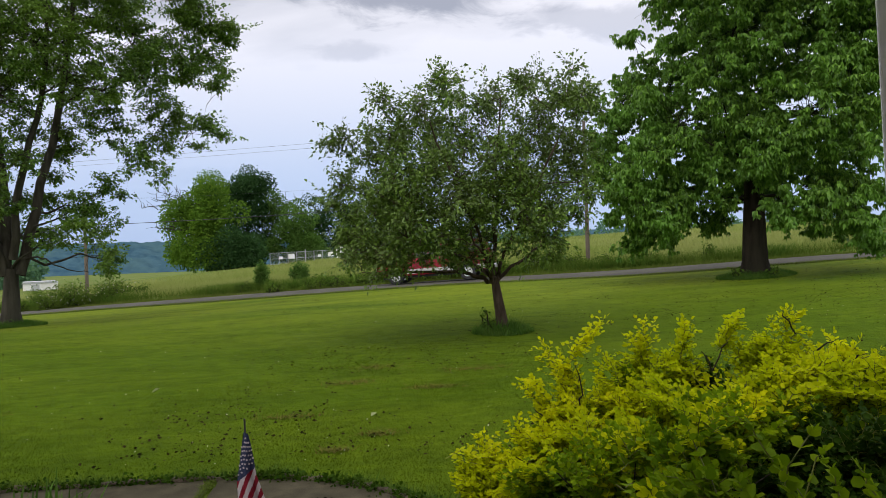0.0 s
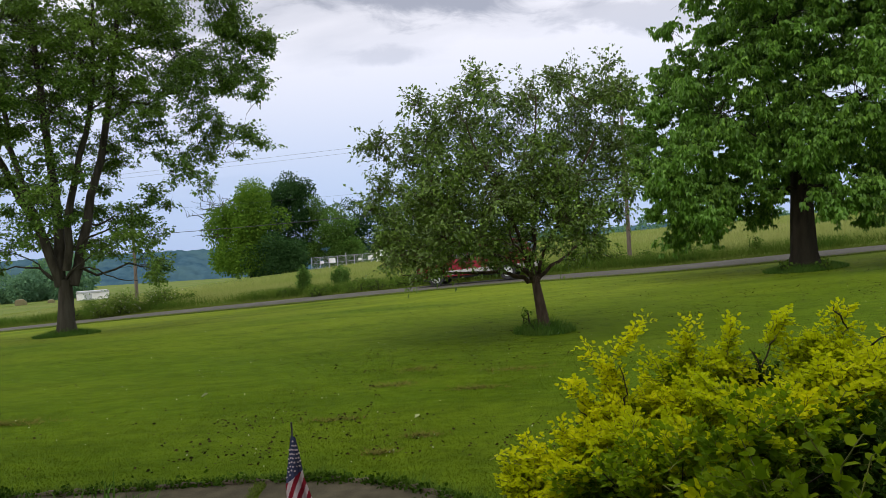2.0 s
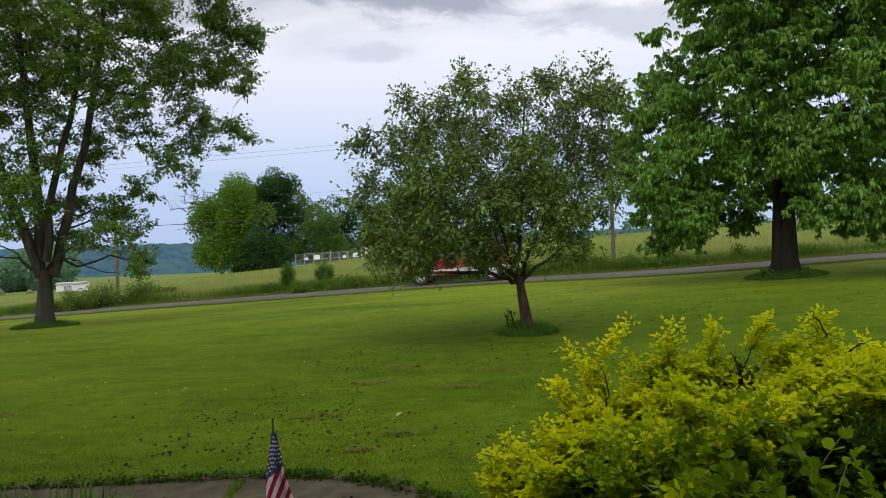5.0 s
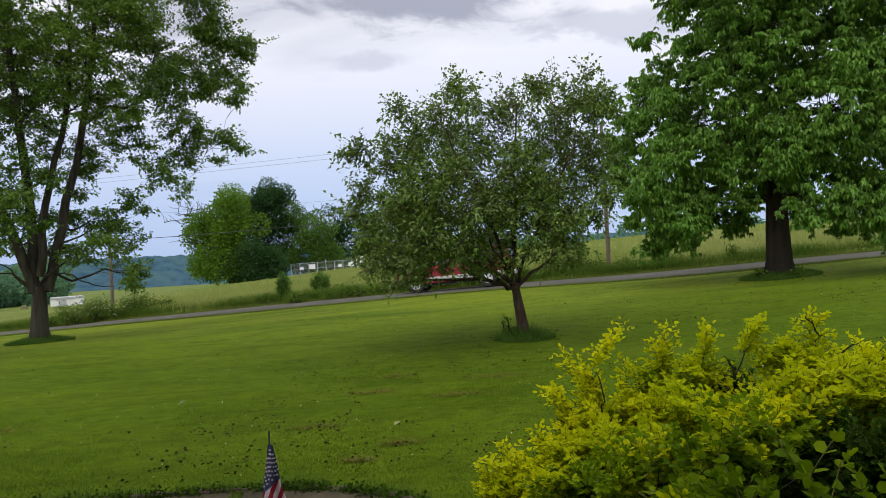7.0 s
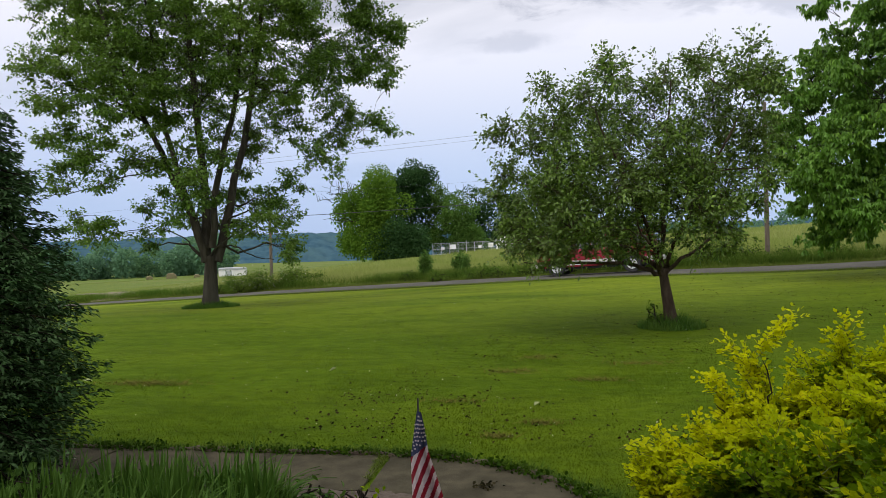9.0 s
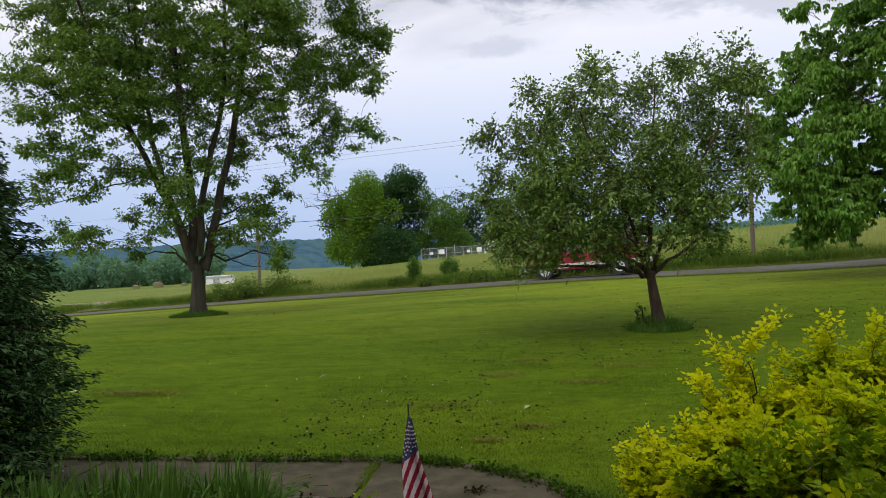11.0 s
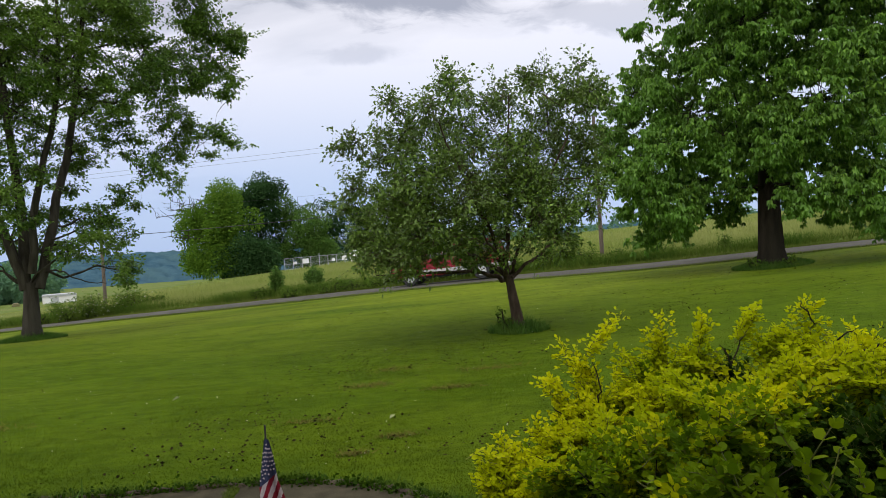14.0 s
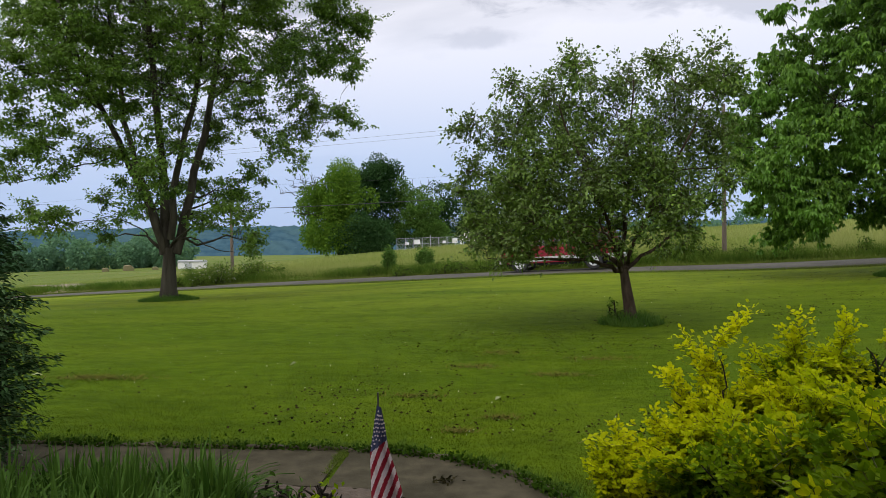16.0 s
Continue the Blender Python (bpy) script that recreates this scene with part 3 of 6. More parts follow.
def crown(lobes, limb, rng, rc, clumps, twigs, per, size, wide=0.55, droop=0.25, palm=0, twig_r=0.010, up=0.2, reach=1.0, squash=0.7, flat=1.0):
    """Clumps of twigs round each lobe, rc across the half, and the leaves on the twigs."""
    paths, C, A, S = [], [], [], []
    k = twigs * per
    for i, (x, y, z, r) in enumerate(lobes):
        pts = limb[i]
        for _ in range(max(2, int(clumps * (r / rc) ** 2 + rng.random()))):
            d = rng.normal(0, 1, 3)
            d /= np.linalg.norm(d)
            c = np.array([x, y, z]) + d * max(0.1, r - 0.45 * rc) * (0.35 + 0.65 * rng.random() ** 0.6) * reach
            st = pts[rng.integers(3, 7)]
            br = bend(st, c, rng, lift=0.05, wob=0.4, k=4)
            paths.append((br, (twig_r * 1.5, twig_r * 1.3, twig_r, twig_r * 0.7)))
            f = rc * (0.6 + 0.8 * rng.random())
            d = rng.normal(0, 1, (twigs, 3))
            d /= np.linalg.norm(d, axis=1)[:, None]
            way = d * np.array([1, 1, squash]) + np.array([0, 0, up])
            way[:2] += (c - st) / (np.linalg.norm(c - st) + 1e-6) * 0.7
            end = c + way * f * (0.55 + 0.5 * rng.random((twigs, 1)))
            for e in (end if twig_r < 0.006 else end[::2]):
                paths.append((np.array([c, (c + e) / 2 + rng.normal(0, f * 0.06, 3), e]), (twig_r * 0.7, twig_r * 0.5, twig_r * 0.25)))
            q = (rng.random((twigs, per)) ** 0.65)[..., None]
            pos = (c * (1 - q) + end[:, None] * q).reshape(-1, 3)
            ways = np.repeat(way, per, 0)
            if palm:
                ang = rng.random((k, 1)) * 6.28 + np.arange(palm)[None] * (6.28 / palm)
                v = np.stack([np.cos(ang), np.sin(ang), np.full((k, palm), -0.8)], 2) + rng.normal(0, 0.35, (k, 1, 3)) + rng.normal(0, 0.2, (k, palm, 3))
                C.append(np.repeat(pos + rng.normal(0, 0.05, (k, 3)), palm, 0))
                A.append(v.reshape(-1, 3))
                S.append(np.repeat(size * (0.7 + 0.5 * rng.random(k)), palm))
            else:
                C.append(pos + rng.normal(0, size * 0.45, (k, 3)))
                A.append(ways + rng.normal(0, 0.7, (k, 3)) + np.array([0, 0, up * 0.5]))
                S.append(size * (0.6 + 0.7 * rng.random(k)))
    V, T = leaves_at(np.concatenate(C), np.concatenate(A), np.concatenate(S), rng, wide, droop, flat)
    return paths, V, T


def tree(at, turn, label, trunk, base_r, lobes, bark, leaf, seed, rc=0.5, clumps=1.3, twigs=12, per=14, size=0.12, sides=8, name="tree", cat="tree", stems=(), wob=0.22, **kw):
    """A tree at its foot, turned by degrees about the vertical; lobes are (x, y, z, radius) of its crown from its foot."""
    rng = np.random.default_rng(seed)
    ob = thing(name, pose(*at, 0, 0, turn), label, cat)
    paths, limb = grow(base_r, trunk, lobes, rng, 1.0, stems, wob)
    tw, V, T = crown(lobes, limb, rng, rc, clumps, twigs, per, size, **kw)
    tv, tq = tubes(paths, sides)
    hang("trunk", mesh_from("trunk", tv, tq, None, (bark,), None, True), ob)
    tv, tq = tubes(tw, 3)
    hang("twig_mass", mesh_from("twig_mass", tv, tq, None, (bark,), None, True), ob, kind="stuff")
    hang("crown", mesh_from("crown", V, None, T, (leaf,)), ob, kind="stuff")
    return ob


def deepen(flat, R, seed):
    """Gives lobes (x, z, radius) a depth inside a round crown of radius R, in front and behind by turns."""
    rng = np.random.default_rng(seed)
    out = []
    xm = np.mean([f[0] for f in flat])
    for j, (x, z, r) in enumerate(flat):
        room = max(0.15, 1 - ((x - xm) / (R * 1.15)) ** 2) ** 0.5 * R * 0.62
        out.append((x, float((-1) ** j * room * (0.25 + 0.75 * rng.random())), z, r))
    return out


CRAB = [(-2.43, 2.62, 0.77), (-2.61, 1.69, 0.55), (-1.56, 3.47, 0.99), (-1.69, 1.95, 0.94), (-0.6, 4.15, 0.94), (-0.67, 3.01, 1.16), (0.42, 3.49, 1.16), (0.36, 2.12, 0.99), (1.15, 2.51, 0.66), (1.35, 4.51, 0.55), (0.87, 4.14, 0.72), (-1.93, 3.85, 0.55), (1.3, 3.58, 0.66), (-0.95, 4.48, 0.44), (-0.08, 4.69, 0.5), (-2.86, 2.96, 0.39), (-0.52, 1.82, 0.66), (1.62, 4.12, 0.45), (1.62, 3.00, 0.5), (0.55, 4.61, 0.42), (-1.1, 2.50, 0.9), (-0.1, 2.60, 0.9), (0.7, 2.90, 0.8), (-1.9, 2.90, 0.75), (-1.2, 1.70, 0.6), (0.9, 1.90, 0.55), (-1.4, 4.31, 0.45), (-2.3, 3.45, 0.5), (-2.95, 2.20, 0.45), (-2.2, 1.55, 0.5)]
MAPLE = [(-4.5, 9.33, 1.0), (-4.28, 7.53, 1.28), (-4.01, 5.87, 1.18), (-4.29, 4.65, 0.86), (-2.72, 9.57, 1.93), (-2.27, 7.49, 1.61), (-0.39, 9.79, 2.14), (-0.46, 7.39, 1.71), (1.72, 9.72, 2.14), (1.86, 7.68, 1.5), (4.14, 10.03, 1.93), (4.08, 8.14, 1.39), (5.77, 9.84, 1.28), (6.8, 10.26, 0.81), (4.86, 6.89, 1.03), (5.67, 6.5, 0.68), (3.73, 6.68, 0.81), (3.38, 5.21, 0.64), (-2.64, 12.25, 2.14), (0.09, 13.02, 2.35), (2.61, 12.85, 2.14), (5.03, 12.56, 1.71), (-0.77, 15.28, 2.35), (1.71, 15.63, 2.35), (-3.27, 13.66, 1.71), (-0.56, 4.2, 0.77), (1.55, 4.39, 0.9), (-3.02, 2.95, 0.9)]
MAPLE += [(-2.07, 2.54, 0.64), (-3.86, 2.83, 0.6), (1.42, 3.16, 0.86), (2.37, 2.0, 0.64), (-0.69, 3.2, 0.77), (-2.56, 6.61, 1.28), (0.82, 6.02, 1.07), (-3.3, 8.4, 1.4), (-1.4, 8.6, 1.5), (0.8, 8.7, 1.4), (3.0, 8.8, 1.4), (-3.4, 5.3, 0.9), (3.0, 7.3, 0.9), (-5.2, 8.3, 0.9), (-4.9, 6.6, 0.8), (0.6, 5.2, 0.7), (-0.6, 5.0, 0.7), (0.0, 3.6, 0.55), (0.9, 3.7, 0.5), (-1.2, 4.0, 0.5), (1.9, 5.8, 0.8), (2.5, 4.3, 0.55), (-1.9, 5.6, 0.7)]
CHEST = [(-4.11, 6.61, 1.04), (-3.98, 4.81, 1.35), (-3.84, 3.0, 1.14), (-3.31, 1.89, 0.75), (-2.21, 7.78, 1.76), (-2.1, 5.24, 1.76), (-1.98, 3.1, 1.55), (-0.42, 8.1, 1.97), (-0.14, 5.8, 1.97), (-0.01, 4.0, 1.56), (1.56, 7.4, 1.97), (1.83, 5.19, 1.97), (1.93, 3.2, 1.56), (2.6, 5.9, 1.7), (2.7, 3.4, 1.3), (2.67, 1.99, 0.87), (-1.1, 2.28, 0.79), (0.95, 2.45, 0.79), (3.1, 4.6, 1.1), (3.3, 6.9, 1.4), (3.5, 2.7, 0.7), (-1.23, 10.51, 1.97), (0.99, 10.43, 2.38), (3.15, 9.56, 2.38), (2.16, 12.3, 2.38), (0.05, 12.87, 2.07), (4.0, 9.5, 1.8), (-2.3, 9.1, 1.0)]
CHEST += [(-4.6, 5.6, 0.75), (-4.5, 3.9, 0.75), (-4.3, 2.7, 0.6), (-3.7, 1.45, 0.5), (-3.0, 1.3, 0.45), (-2.4, 1.9, 0.6), (0.2, 2.9, 0.9), (1.6, 2.1, 0.6), (3.1, 1.9, 0.6), (-3.1, 4.0, 1.2), (-3.1, 6.0, 1.2), (-1.2, 4.4, 1.3), (-2.9, 2.4, 0.8), (0.9, 4.3, 1.3)]

CRAB += [(-1.9, 4.15, 0.45), (-1.5, 4.35, 0.36), (-3.05, 3.45, 0.36), (-2.75, 3.65, 0.38), (1.3, 4.7, 0.36), (1.55, 4.4, 0.36), (1.6, 3.7, 0.42), (1.65, 2.75, 0.4), (1.5, 2.2, 0.36), (-3.1, 2.65, 0.35), (-2.2, 2.1, 0.6), (-1.4, 2.2, 0.7), (-0.6, 2.3, 0.7), (0.3, 2.6, 0.7), (1.0, 2.2, 0.5), (-2.6, 1.8, 0.45), (-1.9, 1.6, 0.45), (-0.9, 1.9, 0.5), (0.6, 1.8, 0.45), (-1.7, 2.7, 0.6)]
MAPLE += [(6.6, 10.2, 0.7), (7.1, 9.6, 0.6), (6.3, 8.4, 0.7), (5.6, 7.2, 0.7), (6.1, 6.3, 0.5), (5.3, 6.5, 0.6), (4.2, 4.75, 0.45), (3.6, 4.4, 0.4), (2.7, 4.6, 0.5), (3.0, 3.2, 0.6), (2.4, 2.7, 0.65), (3.1, 2.1, 0.55), (2.0, 3.8, 0.7), (2.6, 3.9, 0.6), (1.7, 3.0, 0.6), (-3.0, 9.9, 1.0), (-1.8, 8.9, 1.1), (0.0, 8.2, 1.0), (-0.9, 9.6, 1.1), (-2.9, 7.6, 0.9), (-0.7, 3.4, 0.5), (-1.1, 4.2, 0.5), (-0.4, 5.4, 0.6), (-5.3, 7.4, 0.7), (-4.9, 5.6, 0.6), (-4.5, 3.4, 0.45), (-3.5, 10.9, 1.5), (-1.5, 10.9, 1.5)]
MAPLE += [(1.0, 11.3, 1.5), (3.4, 11.3, 1.5), (5.6, 11.2, 1.1), (0.2, 10.3, 1.3), (2.3, 10.3, 1.3), (0.3, 2.9, 0.5), (1.1, 2.8, 0.5), (0.5, 4.3, 0.6), (-0.3, 4.4, 0.6), (1.3, 5.0, 0.6), (5.4, 8.8, 0.9), (6.4, 9.3, 0.8), (5.6, 10.6, 1.0), (4.9, 7.6, 0.8), (-1.6, 4.9, 0.7), (-2.6, 5.6, 0.8), (-3.2, 4.4, 0.7), (-2.2, 3.7, 0.6), (-1.4, 3.0, 0.5), (2.0, 6.6, 0.8), (-1.2, 6.3, 0.9), (4.4, 5.9, 0.6)]
CHEST += [(-2.98, 8.71, 0.5), (-3.40, 7.89, 0.45), (-4.10, 7.40, 0.4), (-4.9, 6.3, 0.5), (-5.0, 5.2, 0.6), (-5.1, 4.4, 0.5), (-4.8, 3.4, 0.5), (-4.3, 2.2, 0.45), (-3.8, 7.3, 0.5), (-3.8, 1.2, 0.32), (2.7, 1.55, 0.4), (3.3, 1.2, 0.4), (1.9, 1.6, 0.35), (3.2, 1.3, 0.4), (3.4, 1.7, 0.5), (-2.2, 2.5, 0.7), (-1.5, 2.0, 0.5), (-0.9, 2.6, 0.7), (1.0, 2.0, 0.6), (1.9, 2.4, 0.7), (2.6, 2.8, 0.8), (-2.7, 1.7, 0.5), (0.3, 7.0, 1.2), (-0.8, 6.8, 1.1), (-1.4, 9.0, 1.1), (0.6, 9.2, 1.2), (-0.4, 4.9, 1.0), (0.5, 3.4, 0.8), (-0.6, 3.4, 0.8), (-3.6, 2.9, 0.8), (-2.6, 3.4, 0.9), (-3.3, 2.2, 0.6)]

CRAB += [(-3.15, 3.0, 0.28), (-3.0, 3.75, 0.28), (-2.6, 4.08, 0.3), (-2.0, 4.42, 0.32), (-1.5, 4.70, 0.32), (-0.9, 4.88, 0.34), (-0.2, 4.80, 0.3), (0.45, 4.55, 0.3), (0.9, 4.70, 0.28), (1.42, 4.88, 0.28)]
CRAB += [(-3.1, 2.0, 0.3), (-2.9, 1.55, 0.28), (-2.35, 1.42, 0.33), (-1.7, 1.42, 0.36), (-1.1, 1.45, 0.34), (-0.6, 1.52, 0.3), (-2.0, 1.75, 0.4), (-1.3, 1.75, 0.4)]
# the full upper middle of the shade tree
CHEST += [(-2.0 + 0.95 * k, 8.3 + 0.3 * math.sin(k * 2.3), 0.75) for k in range(6)]
CHEST += [(-1.8 + 0.95 * k, 9.7 + 0.3 * math.sin(k * 1.9 + 1), 0.8) for k in range(6)]
# the broad middle of the maple's crown, two tiers
MAPLE += [(-5.2 + 1.05 * k, 10.1 + 0.35 * math.sin(k * 2.1), 0.68) for k in range(12)]
MAPLE += [(-4.6 + 1.15 * k, 11.4 + 0.45 * math.sin(k * 1.7 + 1), 0.75) for k in range(10)]
MAPLE += [(7.0, 9.9, 0.5), (7.3, 10.4, 0.5), (6.2, 8.0, 0.5), (6.3, 6.3, 0.4), (-3.2, 9.0, 0.8), (-4.6, 10.9, 0.9)]
# the underside of the crabapple's crown climbs from the fork outwards
CRAB = [(x, max(z, 1.12 + 0.85 * r + 0.62 * x) if x > -0.2 else z, r) for x, z, r in CRAB]
CRAB_STEMS = [([(-0.12, 0, 0.95), (-0.33, -0.1, 1.08), (-0.76, -0.3, 1.27), (-1.77, -0.6, 1.30), (-2.6, -0.7, 1.3)], 0.055, 0.012),
              ([(-0.13, 0.0, 0.95), (-0.25, 0.1, 1.2), (-0.76, 0.4, 1.48), (-1.55, 0.7, 1.77), (-2.5, 0.8, 2.3)], 0.055, 0.012),
              ([(-0.13, 0, 1.0), (-0.2, -0.1, 1.2), (-0.4, -0.5, 1.9), (-0.83, -0.9, 2.9), (-1.2, -1.0, 4.0)], 0.06, 0.012),
              ([(-0.12, 0, 1.0), (-0.14, 0.1, 1.2), (-0.1, 0.4, 2.06), (-0.04, 0.6, 3.3), (0.1, 0.5, 4.7)], 0.065, 0.012),
              ([(-0.11, 0, 1.0), (-0.1, 0.0, 1.16), (0.18, -0.2, 1.77), (0.69, -0.5, 2.7), (1.27, -0.6, 4.0)], 0.06, 0.012),
              ([(-0.1, 0, 0.95), (-0.07, 0.0, 1.08), (0.33, 0.2, 1.4), (0.83, 0.4, 1.7), (1.55, 0.5, 2.3)], 0.05, 0.012),
              ([(-0.12, 0, 0.98), (-0.2, -0.3, 1.2), (-0.35, -0.9, 1.6), (-0.5, -1.5, 2.0)], 0.05, 0.012)]
tree((2.01, 12.97, gz(2.01, 12.97) - 0.03), -8.59, "small spreading crabapple tree on the lawn, thin at the top", [(0, 0, 0), (-0.03, 0, 0.35), (-0.08, 0, 0.7), (-0.12, 0, 1.0)], 0.125,
     deepen(CRAB, 2.6, 1), M_BARK_CRAB, M_LEAF_CRAB, 11, rc=0.36, clumps=3.8, twigs=9, per=11, size=0.080, twig_r=0.004, up=0.22, squash=0.9, wob=0.3, reach=1.06, stems=CRAB_STEMS)

STEMS = [([(0.25, 0, 1.7), (0.46, 0, 2.4), (0.91, 0.2, 4.33), (1.67, 0.5, 7.5), (2.1, 0.6, 10.5), (2.5, 0.6, 13.5)], 0.19, 0.05),
         ([(-0.05, 0.05, 1.7), (-0.12, 0.2, 2.6), (-0.08, 0.6, 4.8), (-0.3, 1.0, 7.5), (-0.6, 1.3, 11.3), (-0.5, 1.3, 14.5)], 0.20, 0.05),
         ([(-0.12, 0, 1.7), (-0.3, -0.1, 2.8), (-1.06, -0.5, 4.6), (-1.8, -0.9, 6.3), (-2.7, -1.3, 8.3), (-3.2, -1.5, 10.5)], 0.15, 0.04),
         ([(-0.15, 0.1, 2.2), (-0.5, 0.1, 3.4), (-1.2, 0.5, 5.5), (-1.4, 1.0, 7.4), (-1.8, 1.4, 9.8), (-2.0, 1.6, 12.5)], 0.13, 0.04),
         ([(0.1, -0.15, 2.2), (0.3, -0.5, 4.5), (0.9, -1.1, 6.5), (1.2, -1.6, 9.0), (1.3, -1.9, 11.5)], 0.13, 0.04),
         ([(0.30, 0, 2.2), (0.9, -0.2, 2.25), (1.6, -0.4, 1.75), (2.2, -0.5, 1.7)], 0.032, 0.010),
         ([(-0.3, 0, 1.9), (-0.8, -0.3, 2.6), (-1.8, -0.6, 3.0), (-3.2, -0.9, 2.6)], 0.026, 0.008),
         ([(-1.3, -0.6, 5.0), (-2.4, -1.0, 4.7), (-3.6, -1.2, 4.2), (-4.9, -1.4, 3.9)], 0.028, 0.008)]
tree((-12.32, 22.22, gz(-12.32, 22.22) - 0.06), 29.29, "tall maple tree with several upright stems, fresh green crown", [(0, 0, 0), (0.0, 0, 0.5), (0.03, 0, 1.2), (0.05, 0, 1.9)], 0.305,
     deepen(MAPLE, 5.5, 2), M_BARK_MAPLE, M_LEAF_MAPLE, 12, rc=0.60, clumps=3.7, twigs=11, per=13, size=0.104, twig_r=0.007, stems=STEMS, reach=1.08, squash=0.4, up=0.06, wide=0.7, flat=1.8)
tree((11.86, 21.57, gz(11.86, 21.57) - 0.03), -28.79, "broad shade tree with a thick dark trunk and large drooping leaves", [(0, 0, 0), (0.0, 0, 0.6), (0.0, 0, 1.6), (0.02, 0, 2.6), (0.03, 0, 3.6)], 0.44,
     deepen(CHEST, 4.6, 3), M_BARK_DARK, M_LEAF_CHEST, 13, rc=0.64, clumps=3.4, twigs=9, per=6, size=0.140, palm=5, wide=0.60, droop=0.45, twig_r=0.008, reach=1.08, squash=0.7, up=-0.05)


def blob_lobes(w, h, z0, count, seed, r=0.3):
    """Lobes filling an egg of width w from z0 to h."""
    rng = np.random.default_rng(seed)
    out = []
    for _ in range(count):
        d = rng.normal(0, 1, 3)
        d /= np.linalg.norm(d)
        q = rng.random() ** 0.4
        out.append((d[0] * q * w * 0.36, d[1] * q * w * 0.36, (z0 + h) / 2 + d[2] * q * (h - z0) * 0.38, w * r * (0.55 + 0.5 * rng.random())))
    for k in range(count // 2):
        a = 6.283 * k / (count // 2) + rng.random()
        out.append((math.cos(a) * w * 0.30, math.sin(a) * w * 0.30, h * (0.10 + 0.15 * rng.random()), w * r * 0.75))
    return out


def hedge_tree(az, dist, h, w, leaf, label, seed, z0=0.2, count=26, dens=170, size=0.33, bark=M_BARK_MAPLE, r=0.155, bare=0):
    """A field tree: limbs from a short trunk into rounded clumps, the leaves on the clumps' outsides."""
    rng = np.random.default_rng(seed)
    x, y = dist * math.sin(radians(az)), dist * math.cos(radians(az))
    ob = thing("tree", pose(x, y, gz(x, y) - 0.1, 0, 0, -az), label, "tree")
    lobes = blob_lobes(w, h, h * z0, count, seed, r)
    paths, limb = grow(0.011 * h + 0.05, [(0, 0, 0), (0.05, 0, h * 0.15), (0, 0, h * 0.32)], lobes, rng)
    C, A = [], []
    for lx, ly, lz, lr in lobes:
        n = int(dens * lr * lr)
        d = rng.normal(0, 1, (n, 3))
        d[:, 2] += 0.25
        d /= np.linalg.norm(d, axis=1)[:, None]
        lump = 1 + 0.16 * np.sin(d[:, :1] * 7 + lx) * np.sin(d[:, 1:2] * 6 + lz) * np.sin(d[:, 2:] * 5 + ly)
        C.append(np.array([lx, ly, lz]) + d * lr * lump * (0.48 + 0.62 * rng.random((n, 1)) ** 0.75))
        A.append(d + rng.normal(0, 0.6, (n, 3)))
    C, A = np.concatenate(C), np.concatenate(A)
    C[:, 2] = np.maximum(C[:, 2], 0.15)
    twigs = []
    for _ in range(bare):
        a = rng.uniform(2.3, 3.9)
        st = np.array([0, 0, h * rng.uniform(0.2, 0.6)])
        en = st + np.array([math.cos(a) * w * rng.uniform(0.45, 0.62), math.sin(a) * w * 0.4, h * rng.uniform(0.02, 0.22)])
        br = bend(st, en, rng, 0.08, 0.5, 6)
        twigs.append((br, np.linspace(0.09, 0.03, 6)))
        for _ in range(7):
            p = br[rng.integers(2, 6)]
            twigs.append((bend(p, p + rng.normal(0, 0.8, 3) + np.array([-0.4, 0, 0.5]), rng, 0, 0.3, 3), (0.035, 0.028, 0.02)))
    tv, tq = tubes(paths + twigs, 5)
    hang("trunk", mesh_from("trunk", tv, tq, None, (bark,), None, True), ob)
    V, T = leaves_at(C, A, size * rng.uniform(0.7, 1.3, len(C)), rng, 0.75, 0.2, 0.6)
    hang("crown", mesh_from("crown", V, None, T, (leaf,)), ob, kind="stuff")
    return ob


hedge_tree(-15.5, 104, 15.8, 13.8, M_LEAF_LIGHT, "rounded bright green tree at the edge of a field", 21, count=46, z0=0.08, bare=11)
hedge_tree(-12.4, 114, 19.8, 11.6, M_LEAF_DARK, "tall dark green tree in a field hedgerow", 22, count=44, z0=0.08)
hedge_tree(-8.9, 112, 13.8, 11.0, M_LEAF_MID, "mid-green hedgerow tree behind a fence", 23, count=26, z0=0.06)
hedge_tree(-6.4, 118, 13.4, 10.5, M_LEAF_DARK, "thinner grey-green hedgerow tree behind a fence", 24, count=20, z0=0.10, dens=110, bare=5)
hedge_tree(-13.4, 101, 5.5, 9.0, M_LEAF_DARK, "low dark undergrowth below the hedgerow trees", 28, count=16, z0=0.02, r=0.22)
hedge_tree(-7.6, 111, 4.5, 9.0, M_LEAF_MID, "low undergrowth behind the fence", 29, count=14, z0=0.02, r=0.22)
hedge_tree(-3.5, 120, 11.0, 10.0, M_LEAF_DARK, "dark hedgerow tree behind a fence", 26, z0=0.05)
hedge_tree(-0.5, 124, 10.0, 10.0, M_LEAF_MID, "low hedgerow tree across the field", 27, z0=0.05)

